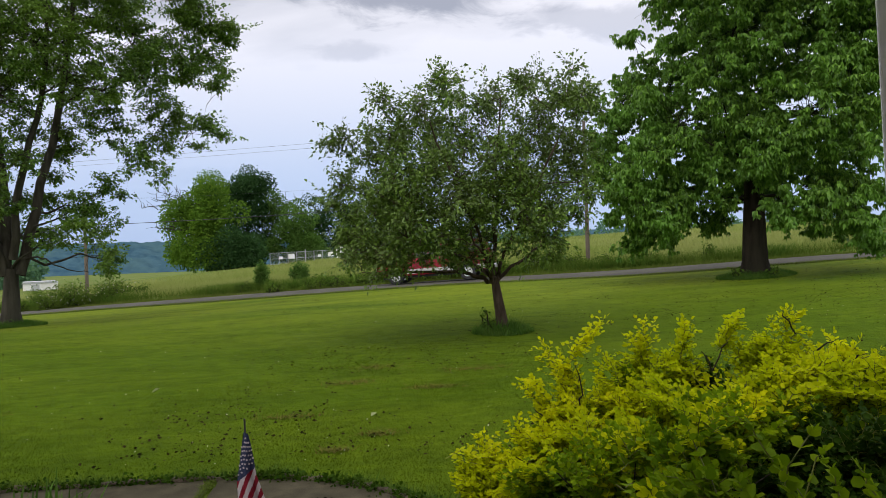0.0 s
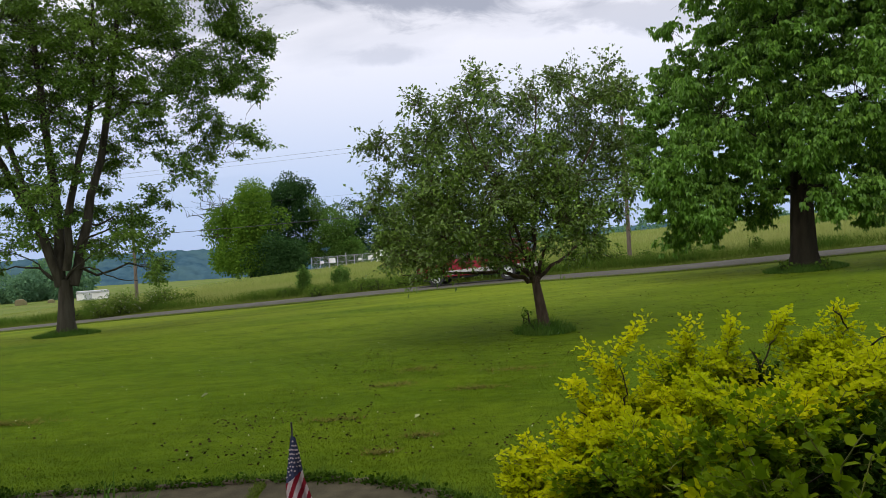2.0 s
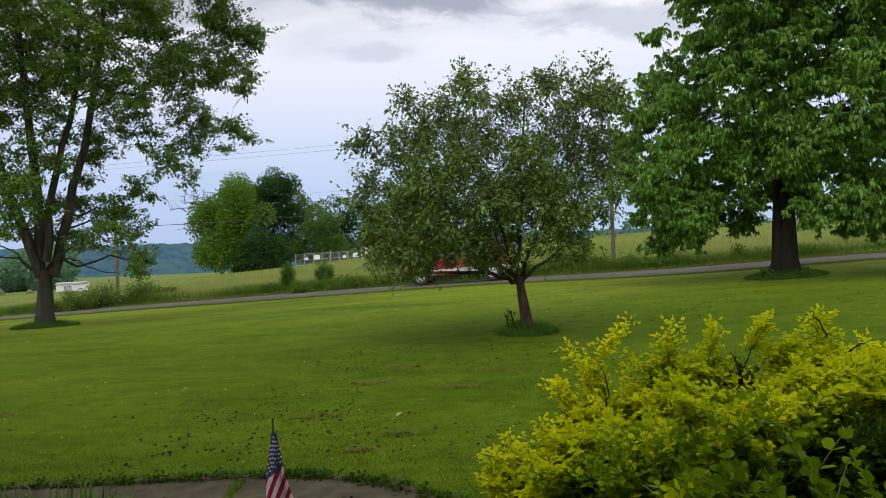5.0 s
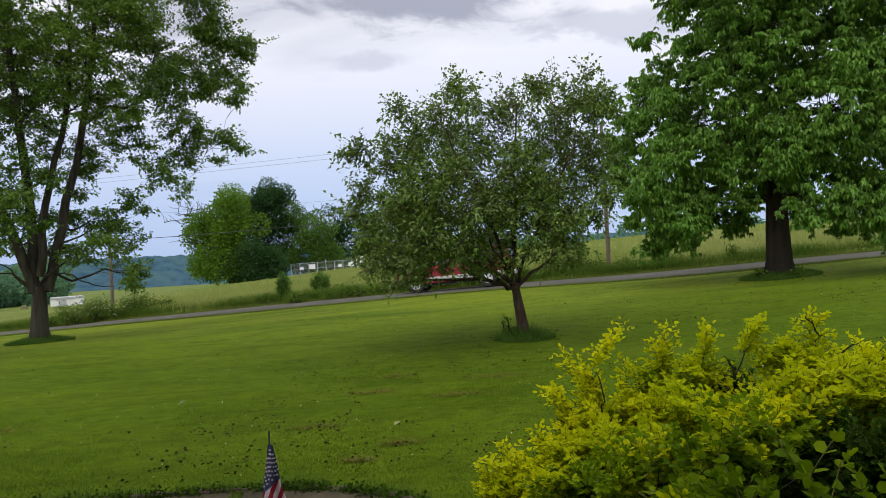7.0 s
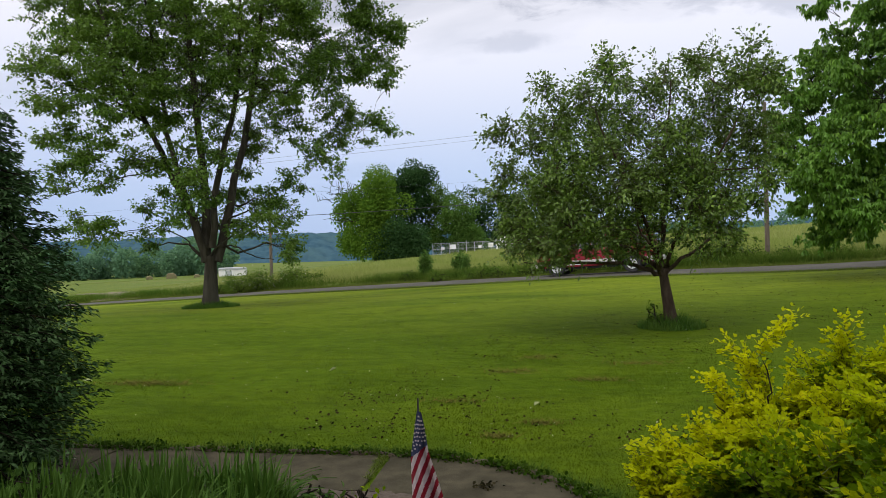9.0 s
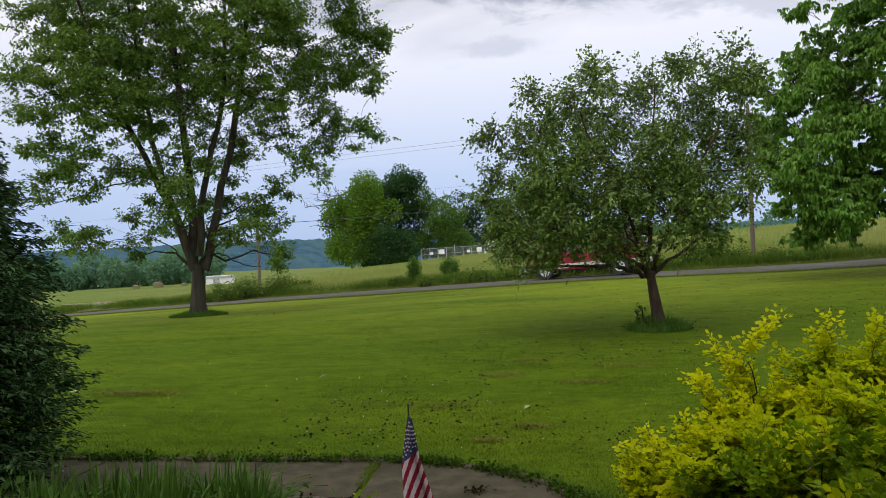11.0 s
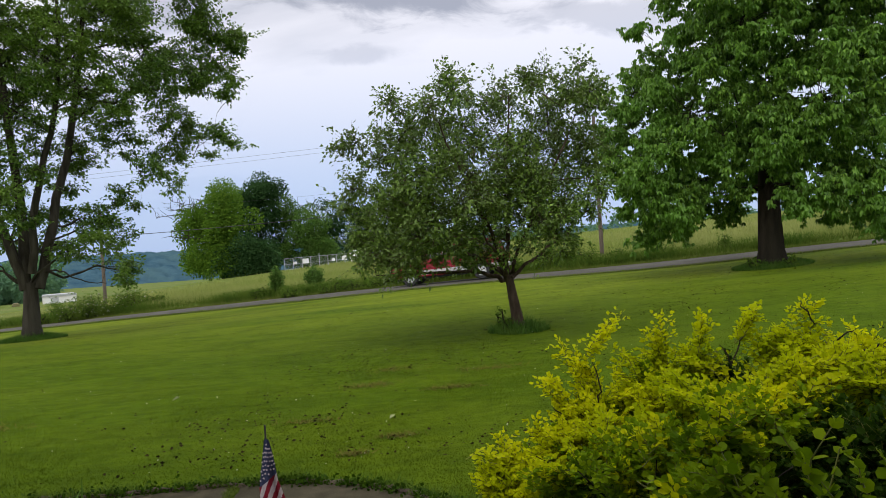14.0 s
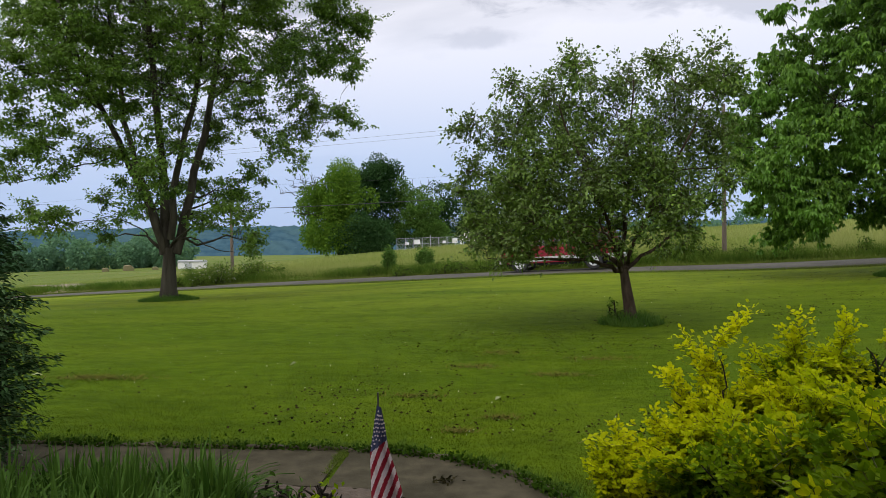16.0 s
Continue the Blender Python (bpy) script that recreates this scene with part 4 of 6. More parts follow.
# ---- far woods and hills ----
def far_hill(name, az0, az1, dist, base, heights, seed, crown_r=7.5, deep=260):
    """A wooded ridge far off: a long mound of rounded tree crowns side by side; heights along it."""
    rng = np.random.default_rng(seed)
    na, nd = 420, 44
    a = np.radians(np.linspace(az0, az1, na))
    A, Dq = np.meshgrid(a, np.linspace(0, 1, nd))
    top = np.interp(np.linspace(0, 1, na), np.linspace(0, 1, len(heights)), heights)
    z = base + (top[None, :] - base) * np.sin(Dq * np.pi / 2) ** 0.8
    d = dist + Dq * deep
    cell = crown_r * 1.5
    u, v = A * dist / cell, Dq * deep / cell
    lift = np.zeros_like(z)
    jit = rng.random((int(deep / cell) + 4, int(u.max() - u.min()) + 4, 3))
    iu, iv = np.floor(u - u.min()).astype(int) + 1, np.floor(v).astype(int) + 1
    for du in (-1, 0, 1):
        for dv in (-1, 0, 1):
            j = jit[iv + dv, iu + du]
            r2 = (u - u.min() + 1 - (iu + du) - j[..., 0]) ** 2 + (v + 1 - (iv + dv) - j[..., 1]) ** 2
            lift = np.maximum(lift, np.sqrt(np.maximum(0, 1 - r2)) * (0.5 + 0.6 * j[..., 2]))
    z = z + lift * crown_r * 1.1 + rng.normal(0, 0.35, z.shape)
    V = np.stack([d * np.sin(A), d * np.cos(A), z], -1).reshape(-1, 3)
    i = np.arange(nd - 1)[:, None] * na + np.arange(na - 1)[None, :]
    Q = np.stack([i, i + 1, i + na + 1, i + na], -1).reshape(-1, 4)
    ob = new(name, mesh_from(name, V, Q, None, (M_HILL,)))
    tagged(ob, "distant wooded hills with blue haze put into their colour", "hill", kind="structure")


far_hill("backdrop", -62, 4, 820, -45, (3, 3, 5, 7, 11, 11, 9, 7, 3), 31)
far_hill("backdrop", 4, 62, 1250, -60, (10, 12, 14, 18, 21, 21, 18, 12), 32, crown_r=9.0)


def woods(az0, az1, dist, count, h, seed, label, leaf, name="woods"):
    """A belt of far trees: clumps of leaves on short trunks."""
    rng = np.random.default_rng(seed)
    C, A, S = [], [], []
    for j in range(count):
        az = radians(az0 + (az1 - az0) * (j + rng.random()) / count)
        d = dist * (1 + 0.10 * rng.random())
        x, y = d * math.sin(az), d * math.cos(az)
        hh = h * (0.55 + 0.75 * rng.random() ** 1.4)
        k = 700
        v = rng.normal(0, 1, (k, 3))
        v /= np.linalg.norm(v, axis=1)[:, None]
        q = 0.65 + 0.35 * rng.random((k, 1))
        p = np.array([x, y, gz(x, y) + hh * 0.5]) + v * q * np.array([hh * 0.42, hh * 0.42, hh * 0.52])
        C.append(p)
        A.append(v + rng.normal(0, 0.6, (k, 3)))
        S.append(hh * 0.095 * (0.6 + 0.8 * rng.random(k)))
    V, T = leaves_at(np.concatenate(C), np.concatenate(A), np.concatenate(S), rng, 0.8, 0.2)
    ob = new(name, mesh_from(name, V, None, T, (leaf,)))
    tagged(ob, label, "woods", kind="stuff")


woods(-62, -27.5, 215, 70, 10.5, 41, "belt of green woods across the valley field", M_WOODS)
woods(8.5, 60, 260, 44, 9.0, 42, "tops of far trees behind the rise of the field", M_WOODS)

# ---- poles and wires along the road ----
WIRE_N = 35.5


def pole(s, h, label):
    x, y = xy(s, WIRE_N)
    z = gz(x, y)
    ob = thing("utility_pole", pose(x, y, z - 0.1, 0, 0, -15), label, "utility pole")
    part("post", rod((0, 0, 0), (0, 0, h), 0.11, 0.08, 12), M_WOODPOLE, ob)
    if s < 10:
        return x, y, z
    part("crossarm", box(-0.06, 0.06, -0.9, 0.9, h - 0.55, h - 0.43), M_WOODPOLE, ob)
    for v in (-0.8, 0.8):
        part("insulator", rod((0, v, h - 0.43), (0, v, h - 0.26), 0.05, 0.035, 8), M_GALV, ob, "grey insulator")
    part("ground_line", box(-0.02, 0.01, -0.155, -0.14, 0.3, 2.6), M_GALV, ob, "grey conduit")
    return x, y, z


# along the road: where each pole stands, its top, and the heights of the wires on it
POLES = ((60.0, 9.6, 9.4, 7.0, 6.0), (0.65, 7.9, 7.75, 5.45, 4.45), (-28.9, 5.3, None, 5.15, 3.62), (-95.0, 7.3, 7.1, 3.76, 1.24))
ends = []
for v, top, *rest in POLES:
    x, y = xy(v, WIRE_N)
    pole(v, top - gz(x, y) + 0.1, "weathered brown wooden utility pole beside the road")
    ends.append((x, y, rest))
for k, off, r in ((0, 0.8, 0.006), (0, -0.8, 0.006), (1, 0.0, 0.004), (2, 0.05, 0.018)):
    cable = []
    held = [q for q in ends if q[2][k] is not None]
    for (x0, y0, h0), (x1, y1, h1) in zip(held[:-1], held[1:]):
        t = np.linspace(0, 1, 15)
        p = np.stack([x0 + (x1 - x0) * t + off * NX, y0 + (y1 - y0) * t + off * NY, h0[k] + (h1[k] - h0[k]) * t - 0.25 * 4 * t * (1 - t)], 1)
        cable.append((p, np.full(15, r)))
    tv, tq = tubes(cable, 5)
    tagged(new("overhead_wire", mesh_from("overhead_wire", tv, tq, None, (M_WIRE,))), "thin black overhead wire strung between poles", "wire", "wires over the road")

# ---- plants by the porch ----
# mounds of the golden shrub from its foot: x, y, z, radius
BUSH_GOLD = [(-1.03, 0.15, 1.00, 0.10), (-1.10, 0.08, 0.95, 0.12), (-0.92, 0.14, 1.03, 0.13), (-0.95, -0.03, 0.98, 0.14), (-0.78, 0.26, 1.17, 0.10), (-0.79, 0.08, 1.08, 0.15),
             (-0.67, 0.31, 1.23, 0.09), (-0.67, 0.13, 1.15, 0.15), (-0.52, 0.21, 1.22, 0.13), (-0.66, -0.15, 1.14, 0.16), (-0.37, 0.23, 1.30, 0.14), (-0.47, -0.03, 1.21, 0.16),
             (-0.21, 0.24, 1.35, 0.13), (-0.39, -0.15, 1.27, 0.16), (0.01, 0.13, 1.36, 0.11), (-0.16, -0.19, 1.31, 0.13), (0.12, 0.07, 1.35, 0.13), (-0.04, -0.19, 1.32, 0.14),
             (0.21, -0.04, 1.35, 0.14), (0.04, -0.30, 1.32, 0.14), (0.28, -0.15, 1.33, 0.13), (0.11, -0.41, 1.33, 0.13), (0.35, -0.26, 1.34, 0.14), (0.43, -0.34, 1.31, 0.18)]
BUSH_LIME = [(-0.62, -0.58, 1.20, 0.16), (-0.76, -0.46, 1.09, 0.16), (-0.86, -0.19, 1.02, 0.15), (-0.61, -0.83, 1.28, 0.13), (-0.37, -0.55, 1.27, 0.13), (-0.72, -1.05, 1.24, 0.12),
             (-0.73, -0.92, 1.20, 0.14), (-0.40, -0.43, 1.26, 0.12), (-0.66, -0.37, 1.14, 0.15), (-0.17, -0.48, 1.28, 0.10)]
# mounds of darker leaf colour where the shrub's gaps lie in shade
BUSH_SHADE = [(-0.11, -0.65, 1.20, 0.18), (-0.01, -0.72, 1.20, 0.18), (-0.17, -0.55, 1.20, 0.14), (-0.33, -0.60, 1.12, 0.18), (-0.09, 0.24, 1.24, 0.13), (-0.53, -0.53, 1.05, 0.20),
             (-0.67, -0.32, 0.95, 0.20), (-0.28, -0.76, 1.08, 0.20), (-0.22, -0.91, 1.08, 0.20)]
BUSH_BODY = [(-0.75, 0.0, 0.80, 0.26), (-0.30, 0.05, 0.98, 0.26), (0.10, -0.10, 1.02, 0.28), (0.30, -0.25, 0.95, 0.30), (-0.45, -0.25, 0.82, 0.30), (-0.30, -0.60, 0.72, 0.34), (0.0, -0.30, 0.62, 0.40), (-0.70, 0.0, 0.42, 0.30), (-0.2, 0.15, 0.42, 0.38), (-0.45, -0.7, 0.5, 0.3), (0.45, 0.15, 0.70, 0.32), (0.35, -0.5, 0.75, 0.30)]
BUSH_BACK = [(0.18, 0.36, 1.02, 0.18), (-0.10, 0.50, 0.98, 0.18), (-0.35, 0.48, 0.98, 0.18), (-0.62, 0.45, 0.90, 0.18), (0.42, 0.16, 1.04, 0.18), (0.58, -0.08, 1.02, 0.2), (0.40, -0.58, 1.02, 0.2), (0.22, -0.70, 1.0, 0.2), (0.15, -0.10, 1.12, 0.2), (-0.10, -0.05, 1.10, 0.16)]
# single shoots standing out of it: foot and tip
BUSH_TIPS = [(-0.65, 0.27, 1.34, -0.49, 0.26, 1.53), (-0.67, 0.25, 1.23, -0.76, 0.31, 1.44), (-0.35, 0.23, 1.32, -0.33, 0.25, 1.52), (-0.07, 0.18, 1.39, 0.03, 0.16, 1.54), (0.16, 0.05, 1.36, 0.17, 0.08, 1.56),
             (-0.20, 0.23, 1.35, -0.17, 0.25, 1.51), (-0.74, 0.25, 1.15, -0.86, 0.30, 1.28), (-1.03, 0.13, 0.95, -1.02, 0.18, 1.11), (-0.97, 0.12, 0.93, -1.14, 0.16, 1.00), (-0.46, 0.20, 1.25, -0.53, 0.25, 1.39),
             (-0.36, 0.23, 1.29, -0.39, 0.27, 1.45), (-0.65, 0.25, 1.24, -0.67, 0.28, 1.36), (0.08, 0.09, 1.32, 0.09, 0.11, 1.45), (-0.86, 0.14, 1.04, -0.90, 0.17, 1.15)]
BUSH_NEAR = [(-0.66, -1.00, 1.29, -0.69, -0.94, 1.42), (-0.69, -1.10, 1.29, -0.74, -1.03, 1.39), (-0.62, -1.22, 1.37, -0.56, -1.22, 1.47), (-0.58, -1.11, 1.38, -0.61, -1.08, 1.45), (-0.67, -1.21, 1.32, -0.69, -1.18, 1.37),
             (-0.61, -1.25, 1.32, -0.62, -1.21, 1.40), (-0.47, -1.26, 1.36, -0.48, -1.23, 1.40), (-0.44, -1.11, 1.30, -0.45, -1.08, 1.36), (-0.55, -0.80, 1.32, -0.57, -0.76, 1.43)]
BUSH_DEAD = [(-0.63, 0.17, 1.15, -0.64, 0.22, 1.36), (-0.13, 0.09, 1.34, -0.07, 0.08, 1.45), (-0.13, 0.09, 1.33, -0.16, 0.12, 1.41), (0.16, 0.01, 1.48, 0.13, 0.04, 1.56), (0.19, -0.20, 1.41, 0.26, -0.24, 1.44),
             (0.15, -0.11, 1.43, 0.21, -0.14, 1.47), (-0.76, 0.20, 1.14, -0.81, 0.22, 1.19)]


def golden_bush(at, seed):
    """A loose spreading shrub: feathery plumes of small paired oval leaves, golden on top, lime inside, deep green
    painting its inner shade.
    """
    rng = np.random.default_rng(seed)
    ob = thing("golden_shrub", pose(*at), "dense golden-yellow shrub with small oval leaves beside the porch", "shrub")
    shoots, wood = [], []
    gold, lime, deep = ([], [], []), ([], [], []), ([], [], [])
    hollows = ((-0.148, 0.086, 1.347, 0.15), (-0.248, -0.128, 1.391, 0.11), (-0.331, -0.307, 1.427, 0.09), (-0.337, -0.922, 1.309, 0.19), (-0.297, -1.047, 1.393, 0.20), (-0.45, -1.0, 1.33, 0.13), (-0.40, -0.75, 1.33, 0.07))

    def unit(v):
        return v / (np.linalg.norm(v) + 1e-9)

    def shoot(st, end, nodes, leaf, kind, thick=0.0016):
        """One shoot with a pair of leaves at every node, turned a quarter from node to node, and a leaf at its tip."""
        way = unit(end - st)
        line = bend(st, end, rng, lift=0.03, wob=0.3, k=4)
        shoots.append((line, (thick, thick * 0.9, thick * 0.7, thick * 0.4)))
        u = unit(np.cross(way, np.array([0.15, 0.1, 1.0]) + rng.normal(0, 0.35, 3)))
        w = np.cross(way, u)
        t = np.repeat(np.linspace(0.12, 0.96, nodes), 2)
        seg = np.clip((t * 3).astype(int), 0, 2)
        fr = (t * 3 - seg)[:, None]
        turn = np.repeat(np.arange(nodes) % 2, 2)[:, None]
        sign = np.tile([1.0, -1.0], nodes)[:, None]
        side = np.where(turn == 0, u, w * 0.45 + u * 0.5) * sign
        kind[0].append(np.concatenate([line[seg] * (1 - fr) + line[seg + 1] * fr, line[-1:]]))
        kind[1].append(np.concatenate([side + way * (0.35 + 0.55 * t[:, None]) + np.array([0, 0, 0.12]) + rng.normal(0, 0.16, (2 * nodes, 3)), way[None]]))
        kind[2].append(np.concatenate([leaf * (1.12 - 0.45 * t) * rng.uniform(0.75, 1.2, 2 * nodes), [leaf * 0.7]]))

    def plume(st, end, leaf, kind, sides=8, nodes=4):
        """A main shoot with shorter side shoots in one sloping plane, like a feather."""
        for hx, hy, hz, hr in hollows:
            h = np.array([hx, hy, hz])
            if min(np.linalg.norm(end - h), np.linalg.norm((st + end) / 2 - h)) < hr:
                return
        L = np.linalg.norm(end - st)
        way = unit(end - st)
        shoot(st, end, max(5, int(L / 0.017)), leaf, kind, 0.0022)
        u = unit(np.cross(way, np.array([0, 0, 1.0]) + rng.normal(0, 0.5, 3)))
        for j in range(sides):
            t = 0.10 + 0.72 * j / sides + rng.uniform(0, 0.05)
            p = st + (end - st) * t
            d = unit(way * 0.85 + u * (1 if j % 2 else -1) * 0.8 + rng.normal(0, 0.22, 3))
            ln = (0.42 * L * (1 - 0.75 * t) + 0.025) * rng.uniform(0.7, 1.15)
            shoot(p, p + d * ln, max(2, min(nodes, int(ln / 0.014))), leaf * 0.95, kind)

    def mound(cx, cy, cz, r, n, leaf, kind, lift=0.35, sides=8, nodes=4, long=0.2):
        c = np.array([cx, cy, cz])
        for _ in range(n):
            d = rng.normal(0, 1, 3)
            d[2] = abs(d[2]) * 0.9 + 0.05
            d = unit(d)
            end = c + d * r * rng.uniform(0.55, 1.1)
            way = unit(d * 0.9 + np.array([-0.18, -0.05, lift]) + rng.normal(0, 0.25, 3))
            plume(end - way * long * rng.uniform(0.7, 1.4), end, leaf, kind, sides, nodes)

    for cx, cy, cz, r in BUSH_GOLD:
        cx, cz = (cx + 0.02, cz - 0.03) if cx < -0.1 else (cx, cz)
        mound(cx, cy, cz, r, int(4 + 430 * r * r), 0.028, gold)
        mound(cx, cy, cz - 0.07, r, int(2 + 70 * r * r), 0.030, lime, sides=6)
    for cx, cy, cz, r in BUSH_BACK:
        mound(cx, cy, cz, r, int(3 + 260 * r * r), 0.030, gold)
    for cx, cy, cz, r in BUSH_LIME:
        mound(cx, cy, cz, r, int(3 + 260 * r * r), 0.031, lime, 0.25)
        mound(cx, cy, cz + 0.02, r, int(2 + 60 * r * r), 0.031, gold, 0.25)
    for cx, cy, cz, r in BUSH_SHADE:
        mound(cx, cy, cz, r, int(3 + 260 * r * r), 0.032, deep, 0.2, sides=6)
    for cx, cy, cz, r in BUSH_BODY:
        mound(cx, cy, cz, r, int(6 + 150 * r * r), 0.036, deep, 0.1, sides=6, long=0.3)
    for q in BUSH_TIPS:
        st, end = np.array(q[:3]), np.array(q[3:])
        plume(st, end, 0.027, gold, 9, 4)
        plume(st + rng.normal(0, 0.02, 3), end * 0.75 + st * 0.25 + rng.normal(0, 0.03, 3), 0.027, gold, 8, 4)
    for q in BUSH_NEAR:
        shoot(np.array(q[:3]), np.array(q[3:]), 5, 0.034, lime, 0.0022)
        shoot(np.array(q[:3]) + np.array([0.03, 0.03, -0.05]), np.array(q[3:]) + np.array([0.05, 0.04, -0.05]), 6, 0.032, lime, 0.0022)
    for q in BUSH_DEAD:
        st, end = np.array(q[:3]), np.array(q[3:])
        wood.append((bend(st - np.array([0, 0, 0.015]), end - np.array([0, 0, 0.015]), rng, 0.04, 0.3, 5), (0.0032, 0.0036, 0.0034, 0.003, 0.0015)))
    # stems rising from the foot and the dark twigs inside
    for _ in range(45):
        a, r = rng.random() * 6.28, 0.15 * rng.random()
        foot = np.array([r * math.cos(a), r * math.sin(a), 0.0])
        tip = np.array([rng.uniform(-0.7, 0.35), rng.uniform(-0.7, 0.2), 0.6 + 0.45 * rng.random()])
        wood.append((bend(foot, tip, rng, 0.1, 0.5, 5), (0.011, 0.010, 0.008, 0.006, 0.003)))
    for _ in range(900):
        st = np.array([rng.uniform(-0.7, 0.4), rng.uniform(-0.8, 0.15), rng.uniform(0.3, 1.0)])
        wood.append((bend(st, st + np.array([rng.normal(0, 0.12), rng.normal(0, 0.12), rng.uniform(0.1, 0.25)]), rng, 0.0, 0.3, 3), (0.0035, 0.003, 0.002)))
    for pp, mat, lab in ((wood, M_BARK_DARK, "dark thin stems"), (shoots, M_SHOOT, "greenish young shoots")):
        tv, tq = tubes(pp, 3)
        hang("branchwork", mesh_from("branchwork", tv, tq, None, (mat,), None, True), ob, lab, "stuff")
    for kind, mat, lab in ((gold, M_GOLD, "golden-yellow young leaves"), (lime, M_LIME, "lime-green inner leaves"), (deep, M_DEEP, "deep green leaves with the shrub's inner shade in their colour")):
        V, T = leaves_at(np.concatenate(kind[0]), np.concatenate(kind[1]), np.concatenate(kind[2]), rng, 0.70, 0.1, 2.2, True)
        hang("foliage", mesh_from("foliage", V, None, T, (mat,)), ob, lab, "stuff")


golden_bush((1.35, 2.45, -0.05), 51)


def evergreen(at, h, w, seed):
    """A dark cone of flat, drooping sprays."""
    rng = np.random.default_rng(seed)
    ob = thing("evergreen_shrub", pose(*at), "dark blue-green evergreen shrub with flat drooping sprays", "shrub")
    paths = [([(0, 0, 0), (0, 0, h * 0.5), (0, 0, h)], (0.07, 0.045, 0.01))]
    C, A, S = [], [], []
    for j in range(1150):
        z = h * (0.03 + 0.97 * rng.random() ** 1.2)
        R = w * (1 - (z / h) ** 2.0) * (0.70 + 0.38 * rng.random()) * min(1.0, 0.55 + 0.8 * z) + 0.05
        a = rng.random() * 6.28
        d = np.array([math.cos(a), math.sin(a), 0.10])
        e = np.array([-math.sin(a), math.cos(a), 0.0])
        st = np.array([0, 0, z])
        end = st + d * R + np.array([0, 0, -0.10 * R])
        tw = bend(st + d * R * 0.3, end, rng, 0.08, 0.3, 4)
        paths.append((tw, (0.008, 0.006, 0.004, 0.002)))
        n = 84
        t = 0.15 + 0.85 * rng.random(n) ** 0.8
        v = rng.normal(0, 1, n)
        pos = tw[0] + (tw[-1] - tw[0]) * t[:, None] + e * (v * 0.13 * (1.1 - 0.75 * t))[:, None] + rng.normal(0, 0.014, (n, 3)) - np.array([0, 0, 0.05]) * (v * v)[:, None] * (1.1 - 0.75 * t)[:, None]
        C.append(pos)
        A.append(d * 0.8 + e * np.sign(v)[:, None] * 0.7 + rng.normal(0, 0.3, (n, 3)) + np.array([0, 0, -0.15]))
        S.append(0.050 * (0.7 + 0.6 * rng.random(n)))
    tv, tq = tubes(paths, 4)
    hang("branchwork", mesh_from("branchwork", tv, tq, None, (M_BARK_DARK,), None, True), ob, kind="stuff")
    V, T = leaves_at(np.concatenate(C), np.concatenate(A), np.concatenate(S), rng, 0.42, 0.2, 2.5)
    hang("foliage", mesh_from("foliage", V, None, T, (M_YEW,)), ob, kind="stuff")


evergreen((-4.55, 4.15, 0.0), 3.7, 1.10, 52)


def blades_np(x, y, z, h, w, rng, lean=0.35):
    """Single grass blades, three corners each."""
    n = len(x)
    a = rng.random(n) * 6.283
    dx, dy = np.cos(a) * w * 0.5, np.sin(a) * w * 0.5
    lx, ly = rng.normal(0, lean, n) * h, rng.normal(0, lean, n) * h
    V = np.stack([np.stack([x - dx, y - dy, z - 0.004], 1), np.stack([x + dx, y + dy, z - 0.004], 1), np.stack([x + lx, y + ly, z + h], 1)], 1).reshape(-1, 3)
    return V, np.arange(3 * n).reshape(-1, 3)


def build_lawn():
    rng = np.random.default_rng(61)
    n = 470000
    r = np.exp(rng.uniform(np.log(4.2), np.log(20.0), n))
    a = np.radians(rng.uniform(-50, 46, n))
    x, y = r * np.sin(a), r * np.cos(a)
    s_, n_ = sn(x, y)
    ok = (n_ < ROAD0 - 0.1) & (y > 2.2)
    onpath = (x < PCX) & (y < PCY + PR1 + 0.01)
    onpath |= (x >= PCX) & (x < PCX + PR1) & (np.hypot(x - PCX, np.maximum(y - PCY, 0)) < PR1 + 0.01)
    ok &= ~onpath
    x, y, r = x[ok], y[ok], r[ok]
    h = rng.uniform(0.007, 0.018, len(x)) * (1 + 0.25 * np.sin(x * 2.1) * np.sin(y * 1.7)) * np.clip(1.5 - r / 18, 0.4, 1)
    V, T = blades_np(x, y, ground_z(x, y), h, 0.0035 + 0.00034 * r, rng, 0.55)
    tagged(new("lawn_grass", mesh_from("lawn_grass", V, None, T, (M_BLADE,))), "short mown green lawn grass", "grass", kind="stuff")


build_lawn()


def build_meadow():
    rng = np.random.default_rng(62)
    n = 190000
    e = np.exp(rng.uniform(np.log(1.0), np.log(130.0), n))
    d = (ROAD1 + 0.9 + e)
    a = np.radians(rng.uniform(-62, 34, n))
    s_ = d * np.tan(a)
    s_ = np.clip(s_, -130, 80)
    x, y = xy(s_, d)
    h = rng.uniform(0.22, 0.5, n) * np.clip(0.5 + e / 3, 0.5, 1.0) * np.where(s_ < -37, 0.22, 1.0)
    q = np.clip((d - ROAD1) / 16, 0, 1)
    off = np.abs(s_ + 41 + 14 * q + 10 * q * q) < 2.6 - q
    x, y, h, d = x[~(off & (d < ROAD1 + 17))], y[~(off & (d < ROAD1 + 17))], h[~(off & (d < ROAD1 + 17))], d[~(off & (d < ROAD1 + 17))]
    n = len(x)
    V, T = blades_np(x, y, ground_z(x, y), h, 0.012 + 0.0007 * d, rng, 0.3)
    tagged(new("meadow_grass", mesh_from("meadow_grass", V, None, T, (M_TALL,))), "tall uncut meadow grass beyond the road", "grass", kind="stuff")


build_meadow()


